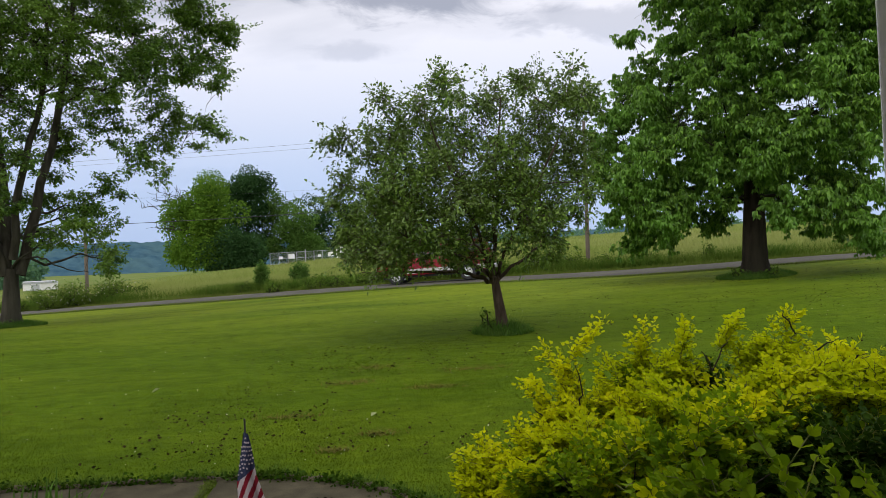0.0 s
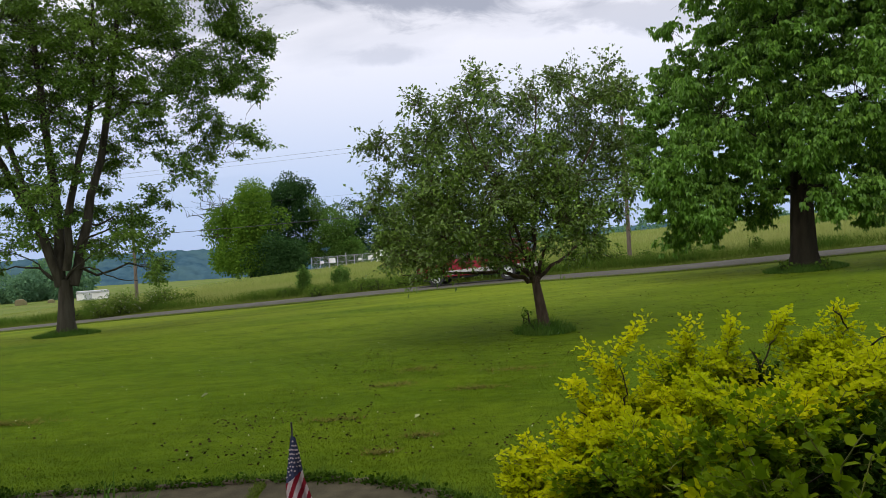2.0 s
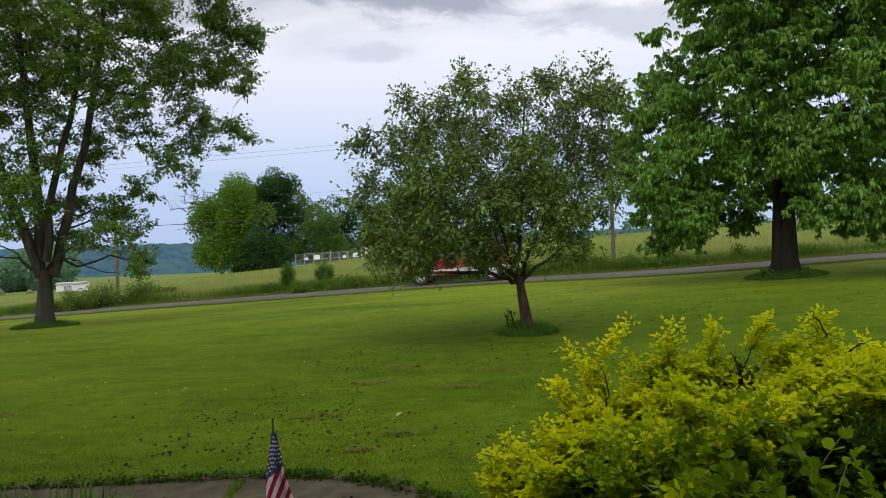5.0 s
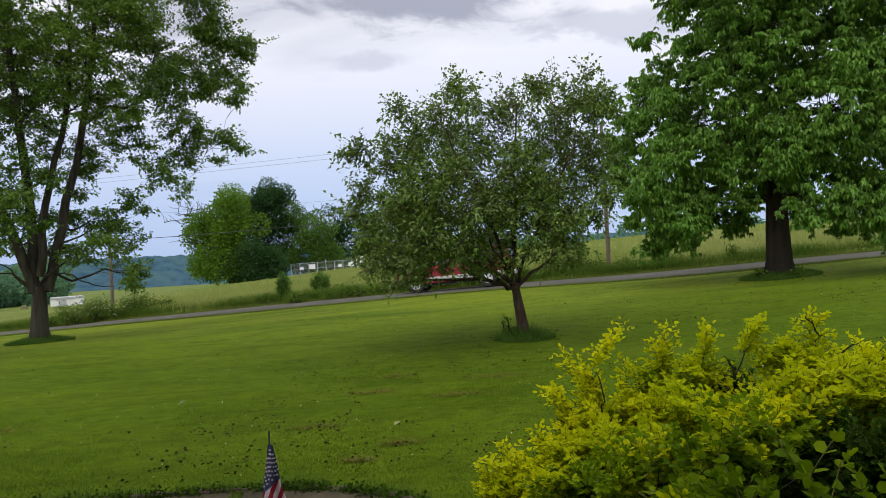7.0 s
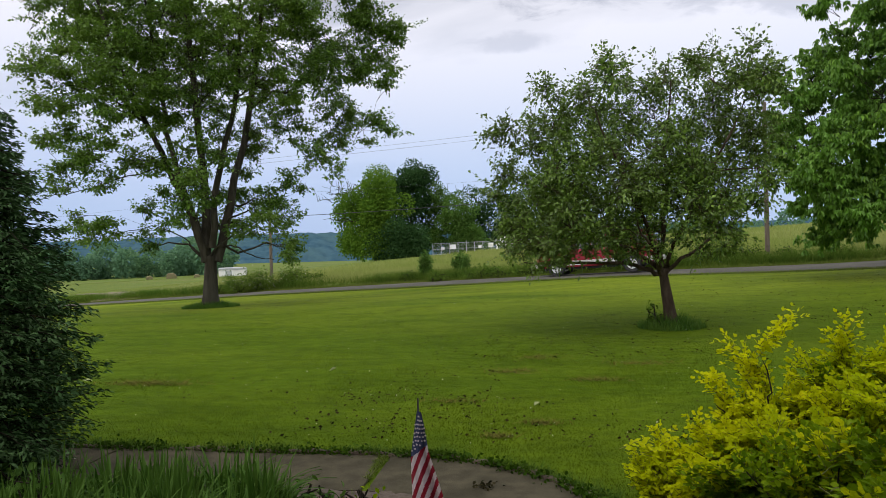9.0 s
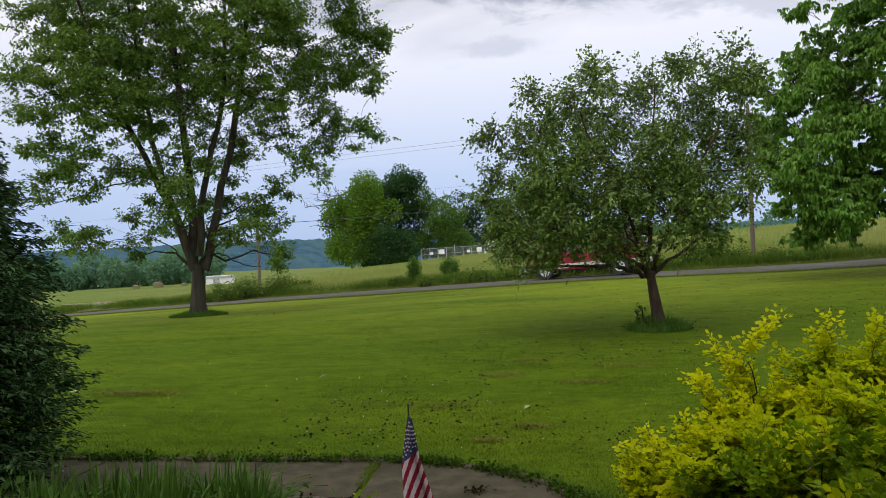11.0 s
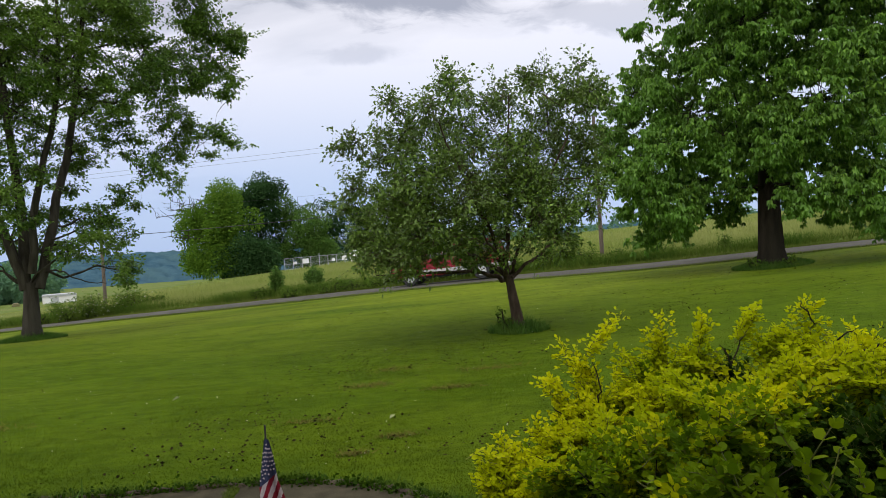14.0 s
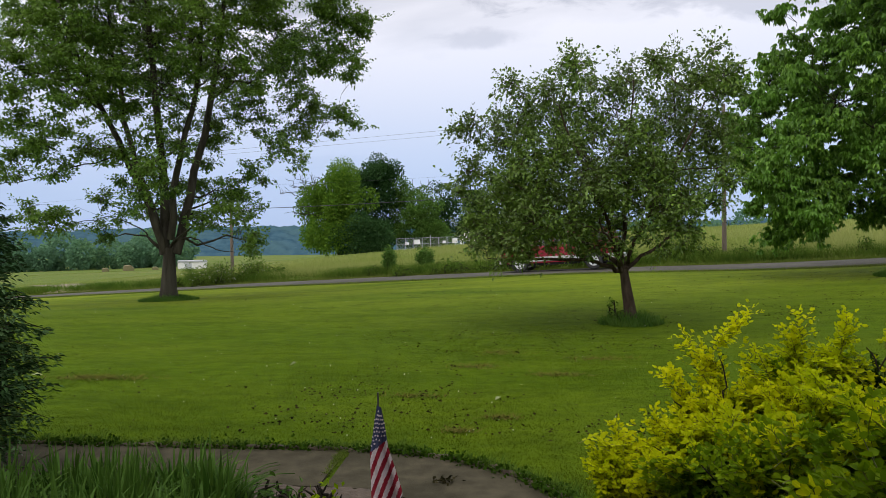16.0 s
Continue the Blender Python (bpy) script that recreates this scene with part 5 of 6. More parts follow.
def build_verge():
    """Shorter grass on the far verge, between the asphalt and the meadow."""
    rng = np.random.default_rng(63)
    n = 60000
    e = np.abs(rng.normal(0, 0.75, n))
    s_ = rng.uniform(-70, 28, n)
    x, y = xy(s_, ROAD1 + 0.02 + e)
    V, T = blades_np(x, y, ground_z(x, y), rng.uniform(0.05, 0.14, n) * (1 + e), 0.03, rng, 0.4)
    tagged(new("verge_grass", mesh_from("verge_grass", V, None, T, (M_VERGE,))), "short green grass on the far road verge", "grass", kind="stuff")
    n = 40000
    s_ = rng.uniform(-60, 28, n)
    x, y = xy(s_, ROAD0 - np.abs(rng.normal(0, 0.25, n)) + 0.05)
    V, T = blades_np(x, y, ground_z(x, y), rng.uniform(0.03, 0.10, n), 0.022, rng, 0.5)
    tagged(new("verge_grass", mesh_from("verge_grass", V, None, T, (M_VERGE,))), "ragged lawn edge along the near side of the road", "grass", kind="stuff")
    # a dark band of weeds where the meadow starts
    n = 70000
    s_ = rng.uniform(-72, 26, n)
    e = 1.3 + np.abs(rng.normal(0, 0.9, n))
    keep = np.sin(s_ * 0.9) + np.sin(s_ * 0.37 + 1) + rng.normal(0, 0.8, n) > -0.6
    s_, e = s_[keep], e[keep]
    x, y = xy(s_, ROAD1 + e)
    V, T = blades_np(x, y, ground_z(x, y), rng.uniform(0.15, 0.55, len(x)), 0.045, rng, 0.5)
    tagged(new("weed_band", mesh_from("weed_band", V, None, T, (M_WEED,))), "dark green band of weeds along the far verge", "weeds", kind="stuff")


build_verge()

# ---- the flag ----
def small_flag(at):
    """A stick flag hanging limp: the cloth drops from the stick in slanting folds."""
    ob = thing("flag", pose(*at), "small stars-and-stripes stick flag hanging limp in the flower bed", "flag")
    part("stick", rod((0.004, 0.004, -0.12), (0.004, 0.004, 0.90), 0.0055, 0.005, 8), M_STICK, ob, "thin dark stick")
    nu, nv = 96, 48
    V, idx, Q = [], [], []

    def spot(u, v):
        wide = 0.022 + 0.155 * min(1.0, u * 1.05) ** 0.9
        x = -0.045 * min(1, u * 2.2) + v * wide
        y = -0.012 + 0.020 * math.sin(v * 8.0 + 0.8 + u * 1.2) * (0.15 + u) + 0.012 * math.sin(v * 17 + 2) * u
        z = 0.835 - u * (0.575 - 0.16 * v * v - 0.05 * math.sin(v * 5.0)) - 0.01 * v
        return x, y, z

    for i in range(nu + 1):
        for j in range(nv + 1):
            V.append(spot(i / nu, j / nv))
    for i in range(nu):
        for j in range(nv):
            a = i * (nv + 1) + j
            Q.append((a, a + 1, a + nv + 2, a + nv + 1))
            x, y, z = spot((i + 0.5) / nu, (j + 0.5) / nv)
            drop = 0.835 - z
            if drop < 0.225 - 0.75 * (x - 0.0):
                idx.append(0)
            else:
                idx.append(1 + int((x * 0.93 + drop * 0.37) / 0.0225) % 2)
    hang("cloth", mesh_from("cloth", V, Q, None, (M_NAVY, M_CLOTHRED, M_CLOTHWHITE), idx, True), ob)
    star = bmesh.new()
    pts = []
    for k in range(10):
        r = 0.0072 if k % 2 == 0 else 0.0034
        pts.append(star.verts.new((r * math.sin(k * math.pi / 5), 0, r * math.cos(k * math.pi / 5))))
    star.faces.new(pts)
    me = bpy.data.meshes.new("star")
    star.to_mesh(me)
    star.free()
    me.materials.append(M_CLOTHWHITE)
    for row in range(10):
        for col in range(5):
            u, v = 0.05 + row * 0.043, (col + (0.5 if row % 2 else 0.0) + 0.3) / 4.9
            x, y, z = spot(u, v)
            if 0.835 - z < 0.205 - 0.75 * x and u > 0.04 + 0.04 * abs(col - 2):
                s = hang("star", me, ob)
                s.matrix_basis = Matrix.Translation((x, y - 0.004, z))


small_flag((-0.81, 3.53, 0.03))

# ---- the pickup on the road ----
def pickup(s, n):
    x, y = xy(s, n)
    ob = thing("pickup_truck", pose(x, y, float(road_z(s)) + 0.06, 0, 3.1, 165.0) @ Matrix.Scale(0.97, 4), "red pickup truck with silver stripe and bed cap on the road", "truck")
    WB, R = 1.78, 0.40
    arch = lambda cx: [(cx + 0.49 * math.cos(a), 0.42 + 0.49 * math.sin(a)) for a in np.linspace(math.pi, 0, 13)]
    low = [(-2.95, 0.50)] + arch(-WB) + arch(WB) + [(2.66, 0.50), (2.72, 0.62), (2.70, 0.98), (2.58, 1.07), (1.9, 1.14), (1.22, 1.19), (-1.0, 1.20), (-2.97, 1.20)]
    body = part("body", prism(low, -0.97, 0.97), M_PLAIN_RED, ob, bevel=0.03)

    def taper(bm, z0, k):
        for v in bm.verts:
            if v.co.z > z0:
                v.co.y *= k
        return bm

    cab = part("cab", taper(prism([(1.28, 1.17), (0.50, 1.80), (0.20, 1.84), (-0.70, 1.85), (-0.93, 1.80), (-0.98, 1.17)], -0.93, 0.93), 1.4, 0.80), M_PLAIN_RED, ob, bevel=0.03)
    cap = part("bed_cap", taper(prism([(-1.02, 1.19), (-1.02, 1.86), (-1.15, 1.91), (-2.62, 1.92), (-2.72, 1.88), (-2.97, 1.19)], -0.94, 0.94), 1.4, 0.86), M_PLAIN_RED, ob, "red fibreglass bed cap", bevel=0.03)

    def side_y(z, k, half, top):
        return half * (1 - (1 - k) * (z - 1.18) / (top - 1.18))

    def pane(name, outline, k, half, top, parent):
        for side in (1, -1):
            bm = bmesh.new()
            f = [bm.verts.new((px, side * (side_y(pz, k, half, top) + 0.012), pz)) for px, pz in outline]
            bm.faces.new(f)
            g = bmesh.ops.extrude_face_region(bm, geom=bm.faces[:])
            for v in g["geom"]:
                if isinstance(v, bmesh.types.BMVert):
                    v.co.y -= side * 0.03
            bmesh.ops.recalc_face_normals(bm, faces=bm.faces[:])
            part(name, bm, M_GLASS, parent, "dark tinted glass")

    pane("door_window", [(1.05, 1.25), (0.50, 1.72), (0.12, 1.75), (0.12, 1.25)], 0.80, 0.93, 1.82, cab)
    pane("quarter_window", [(0.05, 1.25), (0.05, 1.75), (-0.62, 1.76), (-0.82, 1.27)], 0.80, 0.93, 1.82, cab)
    pane("cap_window", [(-1.18, 1.36), (-1.18, 1.74), (-1.80, 1.75), (-1.80, 1.36)], 0.86, 0.94, 1.9, cap)
    pane("cap_window", [(-1.88, 1.36), (-1.88, 1.75), (-2.48, 1.76), (-2.60, 1.36)], 0.86, 0.94, 1.9, cap)
    bm = bmesh.new()
    bm.faces.new([bm.verts.new(c) for c in ((1.24, 0.80, 1.24), (1.24, -0.80, 1.24), (0.56, -0.70, 1.78), (0.56, 0.70, 1.78))])
    for v in bm.verts:
        v.co += Vector((0.035, 0, 0.03))
    part("windscreen", bm, M_GLASS, cab, "dark tinted glass")
    bm = bmesh.new()
    bm.faces.new([bm.verts.new(c) for c in ((-2.93, 0.72, 1.36), (-2.77, 0.68, 1.83), (-2.77, -0.68, 1.83), (-2.93, -0.72, 1.36))])
    for v in bm.verts:
        v.co += Vector((-0.035, 0, 0.01))
    part("rear_window", bm, M_GLASS, cap, "dark tinted glass")
    for side in (1, -1):
        for a, b in ((-2.90, -WB - 0.5), (-WB + 0.5, WB - 0.5), (WB + 0.5, 2.60)):
            part("side_stripe", box(a, b, side * 0.975 - 0.012, side * 0.975 + 0.012, 0.50, 0.72), M_SILVER, body, "silver lower stripe")
        part("door_line", box(0.075, 0.09, side * 0.972 - 0.006, side * 0.972 + 0.006, 0.74, 1.17), M_BLACK, body)
        part("mirror", box(0.92, 1.06, side * 1.04 - 0.10, side * 1.04 + 0.10, 1.20, 1.42), M_BLACK, cab, "black wing mirror", bevel=0.03)
        part("headlight", box(2.60, 2.735, side * 0.74 - 0.18, side * 0.74 + 0.18, 0.82, 1.02), M_WHITE, body, "clear headlight", bevel=0.03)
        part("tail_light", box(-2.995, -2.90, side * 0.86 - 0.10, side * 0.86 + 0.115, 0.80, 1.10), M_CLOTHRED, body, "red tail light", bevel=0.02)
        part("rack_bar", rod((-2.6, side * 0.66, 1.97), (-1.2, side * 0.66, 1.97), 0.02, None, 8), M_BLACK, cap)
        part("door_handle", box(0.16, 0.34, side * 0.985 - 0.012, side * 0.985 + 0.012, 1.04, 1.09), M_BLACK, body)
    part("front_bumper", box(2.62, 2.82, -0.96, 0.96, 0.45, 0.66), M_SILVER, ob, "silver bumper", bevel=0.04)
    part("rear_bumper", box(-3.12, -2.93, -0.95, 0.95, 0.48, 0.68), M_SILVER, ob, "silver bumper", bevel=0.04)
    part("grille", box(2.69, 2.74, -0.52, 0.52, 0.74, 1.0), M_BLACK, ob, "dark grille", bevel=0.01)
    part("chassis", box(-2.7, 2.5, -0.6, 0.6, 0.30, 0.52), M_BLACK, ob, "dark underside")
    for wx in (WB, -WB):
        for side in (1, -1):
            c = 0.84 * side
            tyre_bm = bmesh.new()
            k, prof = 28, [(0.24, 0.125), (0.36, 0.125), (R, 0.085), (R, -0.085), (0.36, -0.125), (0.24, -0.125)]
            rings = [[tyre_bm.verts.new((wx + r_ * math.cos(2 * math.pi * q / k), c + w_, R + r_ * math.sin(2 * math.pi * q / k))) for q in range(k)] for r_, w_ in prof]
            for m in range(len(prof)):
                for q in range(k):
                    tyre_bm.faces.new((rings[m][q], rings[m][(q + 1) % k], rings[(m + 1) % len(prof)][(q + 1) % k], rings[(m + 1) % len(prof)][q]))
            bmesh.ops.recalc_face_normals(tyre_bm, faces=tyre_bm.faces[:])
            tyre = part("tyre", tyre_bm, M_TYRE, ob, "black tyre")
            rim = rod((wx, c - 0.10, R), (wx, c + 0.10, R), 0.235, None, 20)
            part("rim", rim, M_RIM, tyre, "bright alloy rim")
            for q in range(5):
                a = q * 1.2566
                part("rim_opening", rod((wx + 0.15 * math.cos(a), c + side * 0.09, R + 0.15 * math.sin(a)), (wx + 0.15 * math.cos(a), c + side * 0.105, R + 0.15 * math.sin(a)), 0.045, None, 8), M_BLACK, tyre)
    return ob


pickup(-6.6, 31.6)

# ---- across the road: fenced valve station, saplings, brambles, far farm ----
def polar(az, d):
    return d * math.sin(radians(az)), d * math.cos(radians(az))


def fence(az0, az1, d0, d1, h):
    x0, y0 = polar(az0, d0)
    x1, y1 = polar(az1, d1)
    ob = thing("chain_link_fence", pose(0, 0, 0), "grey chain-link fence with small white signs in the meadow", "fence")
    k = 12
    pts = []
    for i in range(k + 1):
        t = i / k
        x, y = x0 + (x1 - x0) * t, y0 + (y1 - y0) * t
        z = gz(x0, y0) + 0.3 * t
        pts.append((x, y, z))
        tall = 0.35 if i in (4, 7) else 0.0
        part("fence_post", rod((x, y, z - 0.1), (x, y, z + h + tall), 0.05, None, 8), M_GALV, ob)
    for hz in (h - 0.02, h * 0.5, 0.1):
        for p, q in zip(pts[:-1], pts[1:]):
            part("rail", rod((p[0], p[1], p[2] + hz), (q[0], q[1], q[2] + hz), 0.025, None, 6), M_GALV, ob)
    # the mesh: crossing wires
    wires = []
    for p, q in zip(pts[:-1], pts[1:]):
        p, q = np.array(p), np.array(q)
        L = np.linalg.norm(q - p)
        for j in np.arange(-h, L, 0.22):
            for sgn in (1, -1):
                a, b = max(0, j), min(L, j + h)
                za, zb = a - j, b - j
                if sgn < 0:
                    za, zb = h - za, h - zb
                A = p + (q - p) * a / L + np.array([0, 0, za])
                B = p + (q - p) * b / L + np.array([0, 0, zb])
                wires.append(([A, B], (0.007, 0.007)))
    tv, tq = tubes(wires, 3)
    hang("wire_mesh", mesh_from("wire_mesh", tv, tq, None, (M_GALV,)), ob, "grey wire mesh", "stuff")
    ux, uy = (x1 - x0), (y1 - y0)
    L = math.hypot(ux, uy)
    ux, uy = ux / L, uy / L
    for t, w, hh in ((0.10, 0.5, 0.4), (0.20, 0.9, 0.7), (0.47, 0.5, 0.4), (0.58, 0.8, 0.7)):
        x, y = x0 + (x1 - x0) * t, y0 + (y1 - y0) * t
        bm = box(-w / 2, w / 2, -0.06, -0.035, 0, hh)
        bmesh.ops.transform(bm, matrix=Matrix.Translation((x, y, gz(x0, y0) + 0.3 * t + h * 0.45)) @ Matrix.Rotation(math.atan2(uy, ux), 4, "Z"), verts=bm.verts)
        part("sign", bm, M_WHITE, ob, "small blank white sign")


fence(-10.6, -2.2, 100, 104, 1.75)


def valve_station(az, d):
    """White pipework standing behind the fence."""
    x, y = polar(az, d)
    ob = thing("valve_station", pose(x, y, gz(x, y) - 0.5, 0, 0, 10), "white painted gas pipework with valves behind the fence", "pipework")
    part("riser", rod((-0.9, 0, 0), (-0.6, 0, 1.3), 0.16, None, 12), M_WHITE, ob)
    part("riser", rod((0.8, 0, 0), (0.6, 0, 1.2), 0.16, None, 12), M_WHITE, ob)
    part("pipe", rod((-0.9, 0, 1.25), (1.6, 0, 1.25), 0.17, None, 12), M_WHITE, ob)
    part("pipe", rod((0.0, 0, 1.2), (0.1, 0, 2.2), 0.13, None, 12), M_WHITE, ob)
    for vx, vz in ((-0.8, 1.9), (-0.2, 2.3), (0.5, 2.2)):
        part("valve_stem", rod((vx, 0, 1.2), (vx, 0, vz), 0.07, None, 8), M_WHITE, ob)
        part("valve_cap", rod((vx, 0, vz - 0.15), (vx, 0, vz + 0.2), 0.16, 0.12, 10), M_WHITE, ob)
    part("elbow", rod((1.5, 0, 1.25), (1.9, 0, 1.7), 0.15, None, 12), M_WHITE, ob)


valve_station(-4.7, 101.5)


def leafy_shrub(az, d, h, w, leaf, label, seed, size=0.10, dens=900, name="shrub", cat="shrub", flowers=0):
    """A wayside shrub or sapling: a few stems from the ground and leaf clumps round them."""
    rng = np.random.default_rng(seed)
    x, y = polar(az, d)
    ob = thing(name, pose(x, y, gz(x, y) - 0.03, 0, 0, -az), label, cat)
    paths, C, A, S = [], [], [], []
    for _ in range(int(10 + 8 * w)):
        foot = np.array([rng.uniform(-0.3, 0.3) * w, rng.uniform(-0.3, 0.3) * w, 0])
        d_ = rng.normal(0, 1, 3)
        d_ /= np.linalg.norm(d_)
        tip = np.array([d_[0] * w * 0.42, d_[1] * w * 0.42, h * (0.55 + 0.40 * d_[2] * 0.9)])
        tip[2] = max(0.15, tip[2])
        tw = bend(foot, tip, rng, 0.1, 0.4, 5)
        paths.append((tw, (0.02, 0.016, 0.012, 0.008, 0.004)))
        n = int(dens * h * w / (10 + 8 * w))
        t = 0.3 + 0.7 * rng.random(n)
        p = tw[0] + (tw[-1] - tw[0]) * t[:, None] + rng.normal(0, 0.12, (n, 3)) * min(w, 2) * 0.7
        p[:, 2] = np.maximum(p[:, 2], 0.03)
        C.append(p)
        A.append(rng.normal(0, 1, (n, 3)) + np.array([0, 0, 0.4]))
        S.append(size * (0.6 + 0.8 * rng.random(n)))
    tv, tq = tubes(paths, 4)
    hang("branchwork", mesh_from("branchwork", tv, tq, None, (M_BARK_DARK,), None, True), ob, "", "stuff")
    V, T = leaves_at(np.concatenate(C), np.concatenate(A), np.concatenate(S), rng, 0.6, 0.2)
    hang("foliage", mesh_from("foliage", V, None, T, (leaf,)), ob, "", "stuff")
    if flowers:
        cc = np.concatenate(C)
        cc = cc[rng.choice(len(cc), flowers)] + np.array([0, -0.1, 0.1])
        V, T = leaves_at(cc, rng.normal(0, 1, (flowers, 3)), np.full(flowers, 0.07), rng, 0.9, 0.0)
        hang("blossom", mesh_from("blossom", V, None, T, (M_PETAL,)), ob, "small white blossom", "stuff")


leafy_shrub(-11.2, 39.0, 1.75, 1.0, M_LEAF_MID, "young leafy sapling at the roadside", 71, name="sapling", cat="sapling", dens=1500, size=0.13)
leafy_shrub(-8.25, 39.0, 1.45, 1.1, M_LEAF_MID, "young leafy sapling at the roadside", 72, name="sapling", cat="sapling", dens=1500, size=0.13)
for k, (az, h, w, fl) in enumerate(((-26.6, 1.5, 2.4, 90), (-24.6, 1.6, 2.6, 110), (-22.4, 1.4, 2.4, 70), (-20.9, 0.9, 1.8, 0), (-28.6, 0.8, 1.8, 0))):
    leafy_shrub(az, 44.0 + k * 0.3, h, w, M_WEED, "low bramble thicket with pale blossom on the road bank" if fl else "low weedy thicket on the road bank", 73 + k, flowers=fl)
for k, (az, d, h, w) in enumerate(((-10.2, 36.4, 0.7, 1.6), (-7.0, 36.0, 0.75, 1.8), (-5.0, 35.8, 0.8, 2.0), (-2.6, 35.6, 0.8, 2.0), (-0.3, 35.4, 0.8, 2.0), (2.0, 35.3, 0.8, 2.0), (5.0, 35.2, 0.9, 2.0), (8.0, 35.1, 1.0, 2.0), (11.5, 35.2, 1.2, 1.8), (13.4, 35.4, 1.6, 1.2), (14.6, 35.2, 0.9, 1.6), (17.5, 35.3, 0.7, 1.6), (21.0, 35.5, 0.6, 1.6), (25.5, 35.6, 0.9, 0.8), (-12.6, 39.0, 0.5, 1.5))):
    leafy_shrub(az, d, h, w, M_WEED, "clump of dark green roadside weeds", 90 + k, dens=700, name="weed_clump", cat="weeds")


def shed(az, d):
    x, y = polar(az, d)
    ob = thing("farm_shed", pose(x, y, gz(x, y) + 0.3, 0, 0, -az), "long low white farm shed with a pale roof in the valley", "shed")
    wall_ = part("wall", box(-3.6, 3.2, -3, 3, -0.6, 1.35), M_WHITE, ob, "white sheet wall")
    part("roof", prism([(-3.8, 1.35), (3.4, 1.35), (3.0, 1.75), (-3.6, 1.75)], -3.2, 3.2), M_GALV, ob, "pale metal roof")
    for q in np.arange(-3.4, 3.1, 0.8):
        part("rib", box(q, q + 0.08, -3.06, -3.0, -0.4, 1.35), M_WHITE, wall_)
    part("door", box(-2.0, -0.4, -3.08, -3.0, -0.4, 1.1), M_GALV, wall_, "grey sliding door")


shed(-27.1, 180)


def bale(az, d, w, h, mat, label, name, cat):
    x, y = polar(az, d)
    ob = thing(name, pose(x, y, gz(x, y) - 0.1, 0, 0, -az), label, cat)
    part("body", prism([(-w / 2, 0), (w / 2, 0), (w / 2, h * 0.5), (w * 0.2, h), (-w * 0.35, h * 0.95), (-w / 2, h * 0.7)], -1.0, 1.0), mat, ob, bevel=0.15)


bale(-31.8, 178, 2.4, 1.5, M_TRACK, "tan tarpaulin-covered stack standing in the far field", "covered_stack", "stack")
bale(-33.4, 178, 1.6, 1.0, M_TRACK, "low tan covered stack standing in the far field", "covered_stack", "stack")
bale(-29.9, 178, 1.5, 0.9, M_TRACK, "tan parked trailer far off in the field", "trailer", "trailer")


def drive():
    """A dirt track leaving the road towards the valley."""
    k = 24
    V = []
    for i in range(k + 1):
        t = i / k
        s_, n_ = -41 - 14 * t - 10 * t * t, ROAD1 + 0.1 + 16 * t
        w = 2.6 - 1.0 * t
        for o in (-w, w):
            x, y = xy(s_ + o, n_)
            V.append((x, y, gz(x, y) + 0.06))
    Q = [(2 * i, 2 * i + 1, 2 * i + 3, 2 * i + 2) for i in range(k)]
    tagged(new("dirt_track", mesh_from("dirt_track", V, Q, None, (M_TRACK,), None, True)), "brown dirt track leaving the road", "track", kind="structure")


drive()

# ---- rings of uncut grass round the trunks, litter on the lawn, plants in the bed ----
def ring_grass(x, y, r0, r1, n, h, seed, label, sx=1.0):
    rng = np.random.default_rng(seed)
    a, r = rng.random(n) * 6.283, np.sqrt(rng.uniform(r0 * r0, r1 * r1, n))
    px, py = x + r * np.cos(a) * sx, y + r * np.sin(a)
    hh = h * rng.uniform(0.35, 1.0, n) * (1.15 - 0.75 * (r - r0) / (r1 - r0))
    V, T = blades_np(px, py, ground_z(px, py), hh, 0.022, rng, 0.4)
    tagged(new("uncut_grass", mesh_from("uncut_grass", V, None, T, (M_LILY,))), label, "grass", kind="stuff")


ring_grass(2.01, 12.97, 0.08, 0.6, 1500, 0.34, 111, "tuft of long grass round the crabapple trunk")
ring_grass(-12.32, 22.22, 0.22, 0.85, 5000, 0.28, 112, "ring of long grass round the maple trunk", 1.2)
ring_grass(11.86, 21.57, 0.4, 1.1, 8000, 0.30, 113, "ring of long grass round the shade tree's trunk", 1.15)
leafy_shrub(7.7, 13.1, 0.55, 0.45, M_WEED, "leafy sucker shoot at the crabapple's foot", 114, size=0.06, dens=900, name="sucker_shoot", cat="shoot")
leafy_shrub(27.5, 24.0, 0.5, 0.4, M_WEED, "weed sprout at the foot of the shade tree", 115, size=0.12, dens=500, name="weed_sprout", cat="weeds")
leafy_shrub(30.1, 24.0, 0.45, 0.4, M_WEED, "weed sprout at the foot of the shade tree", 116, size=0.12, dens=500, name="weed_sprout", cat="weeds")


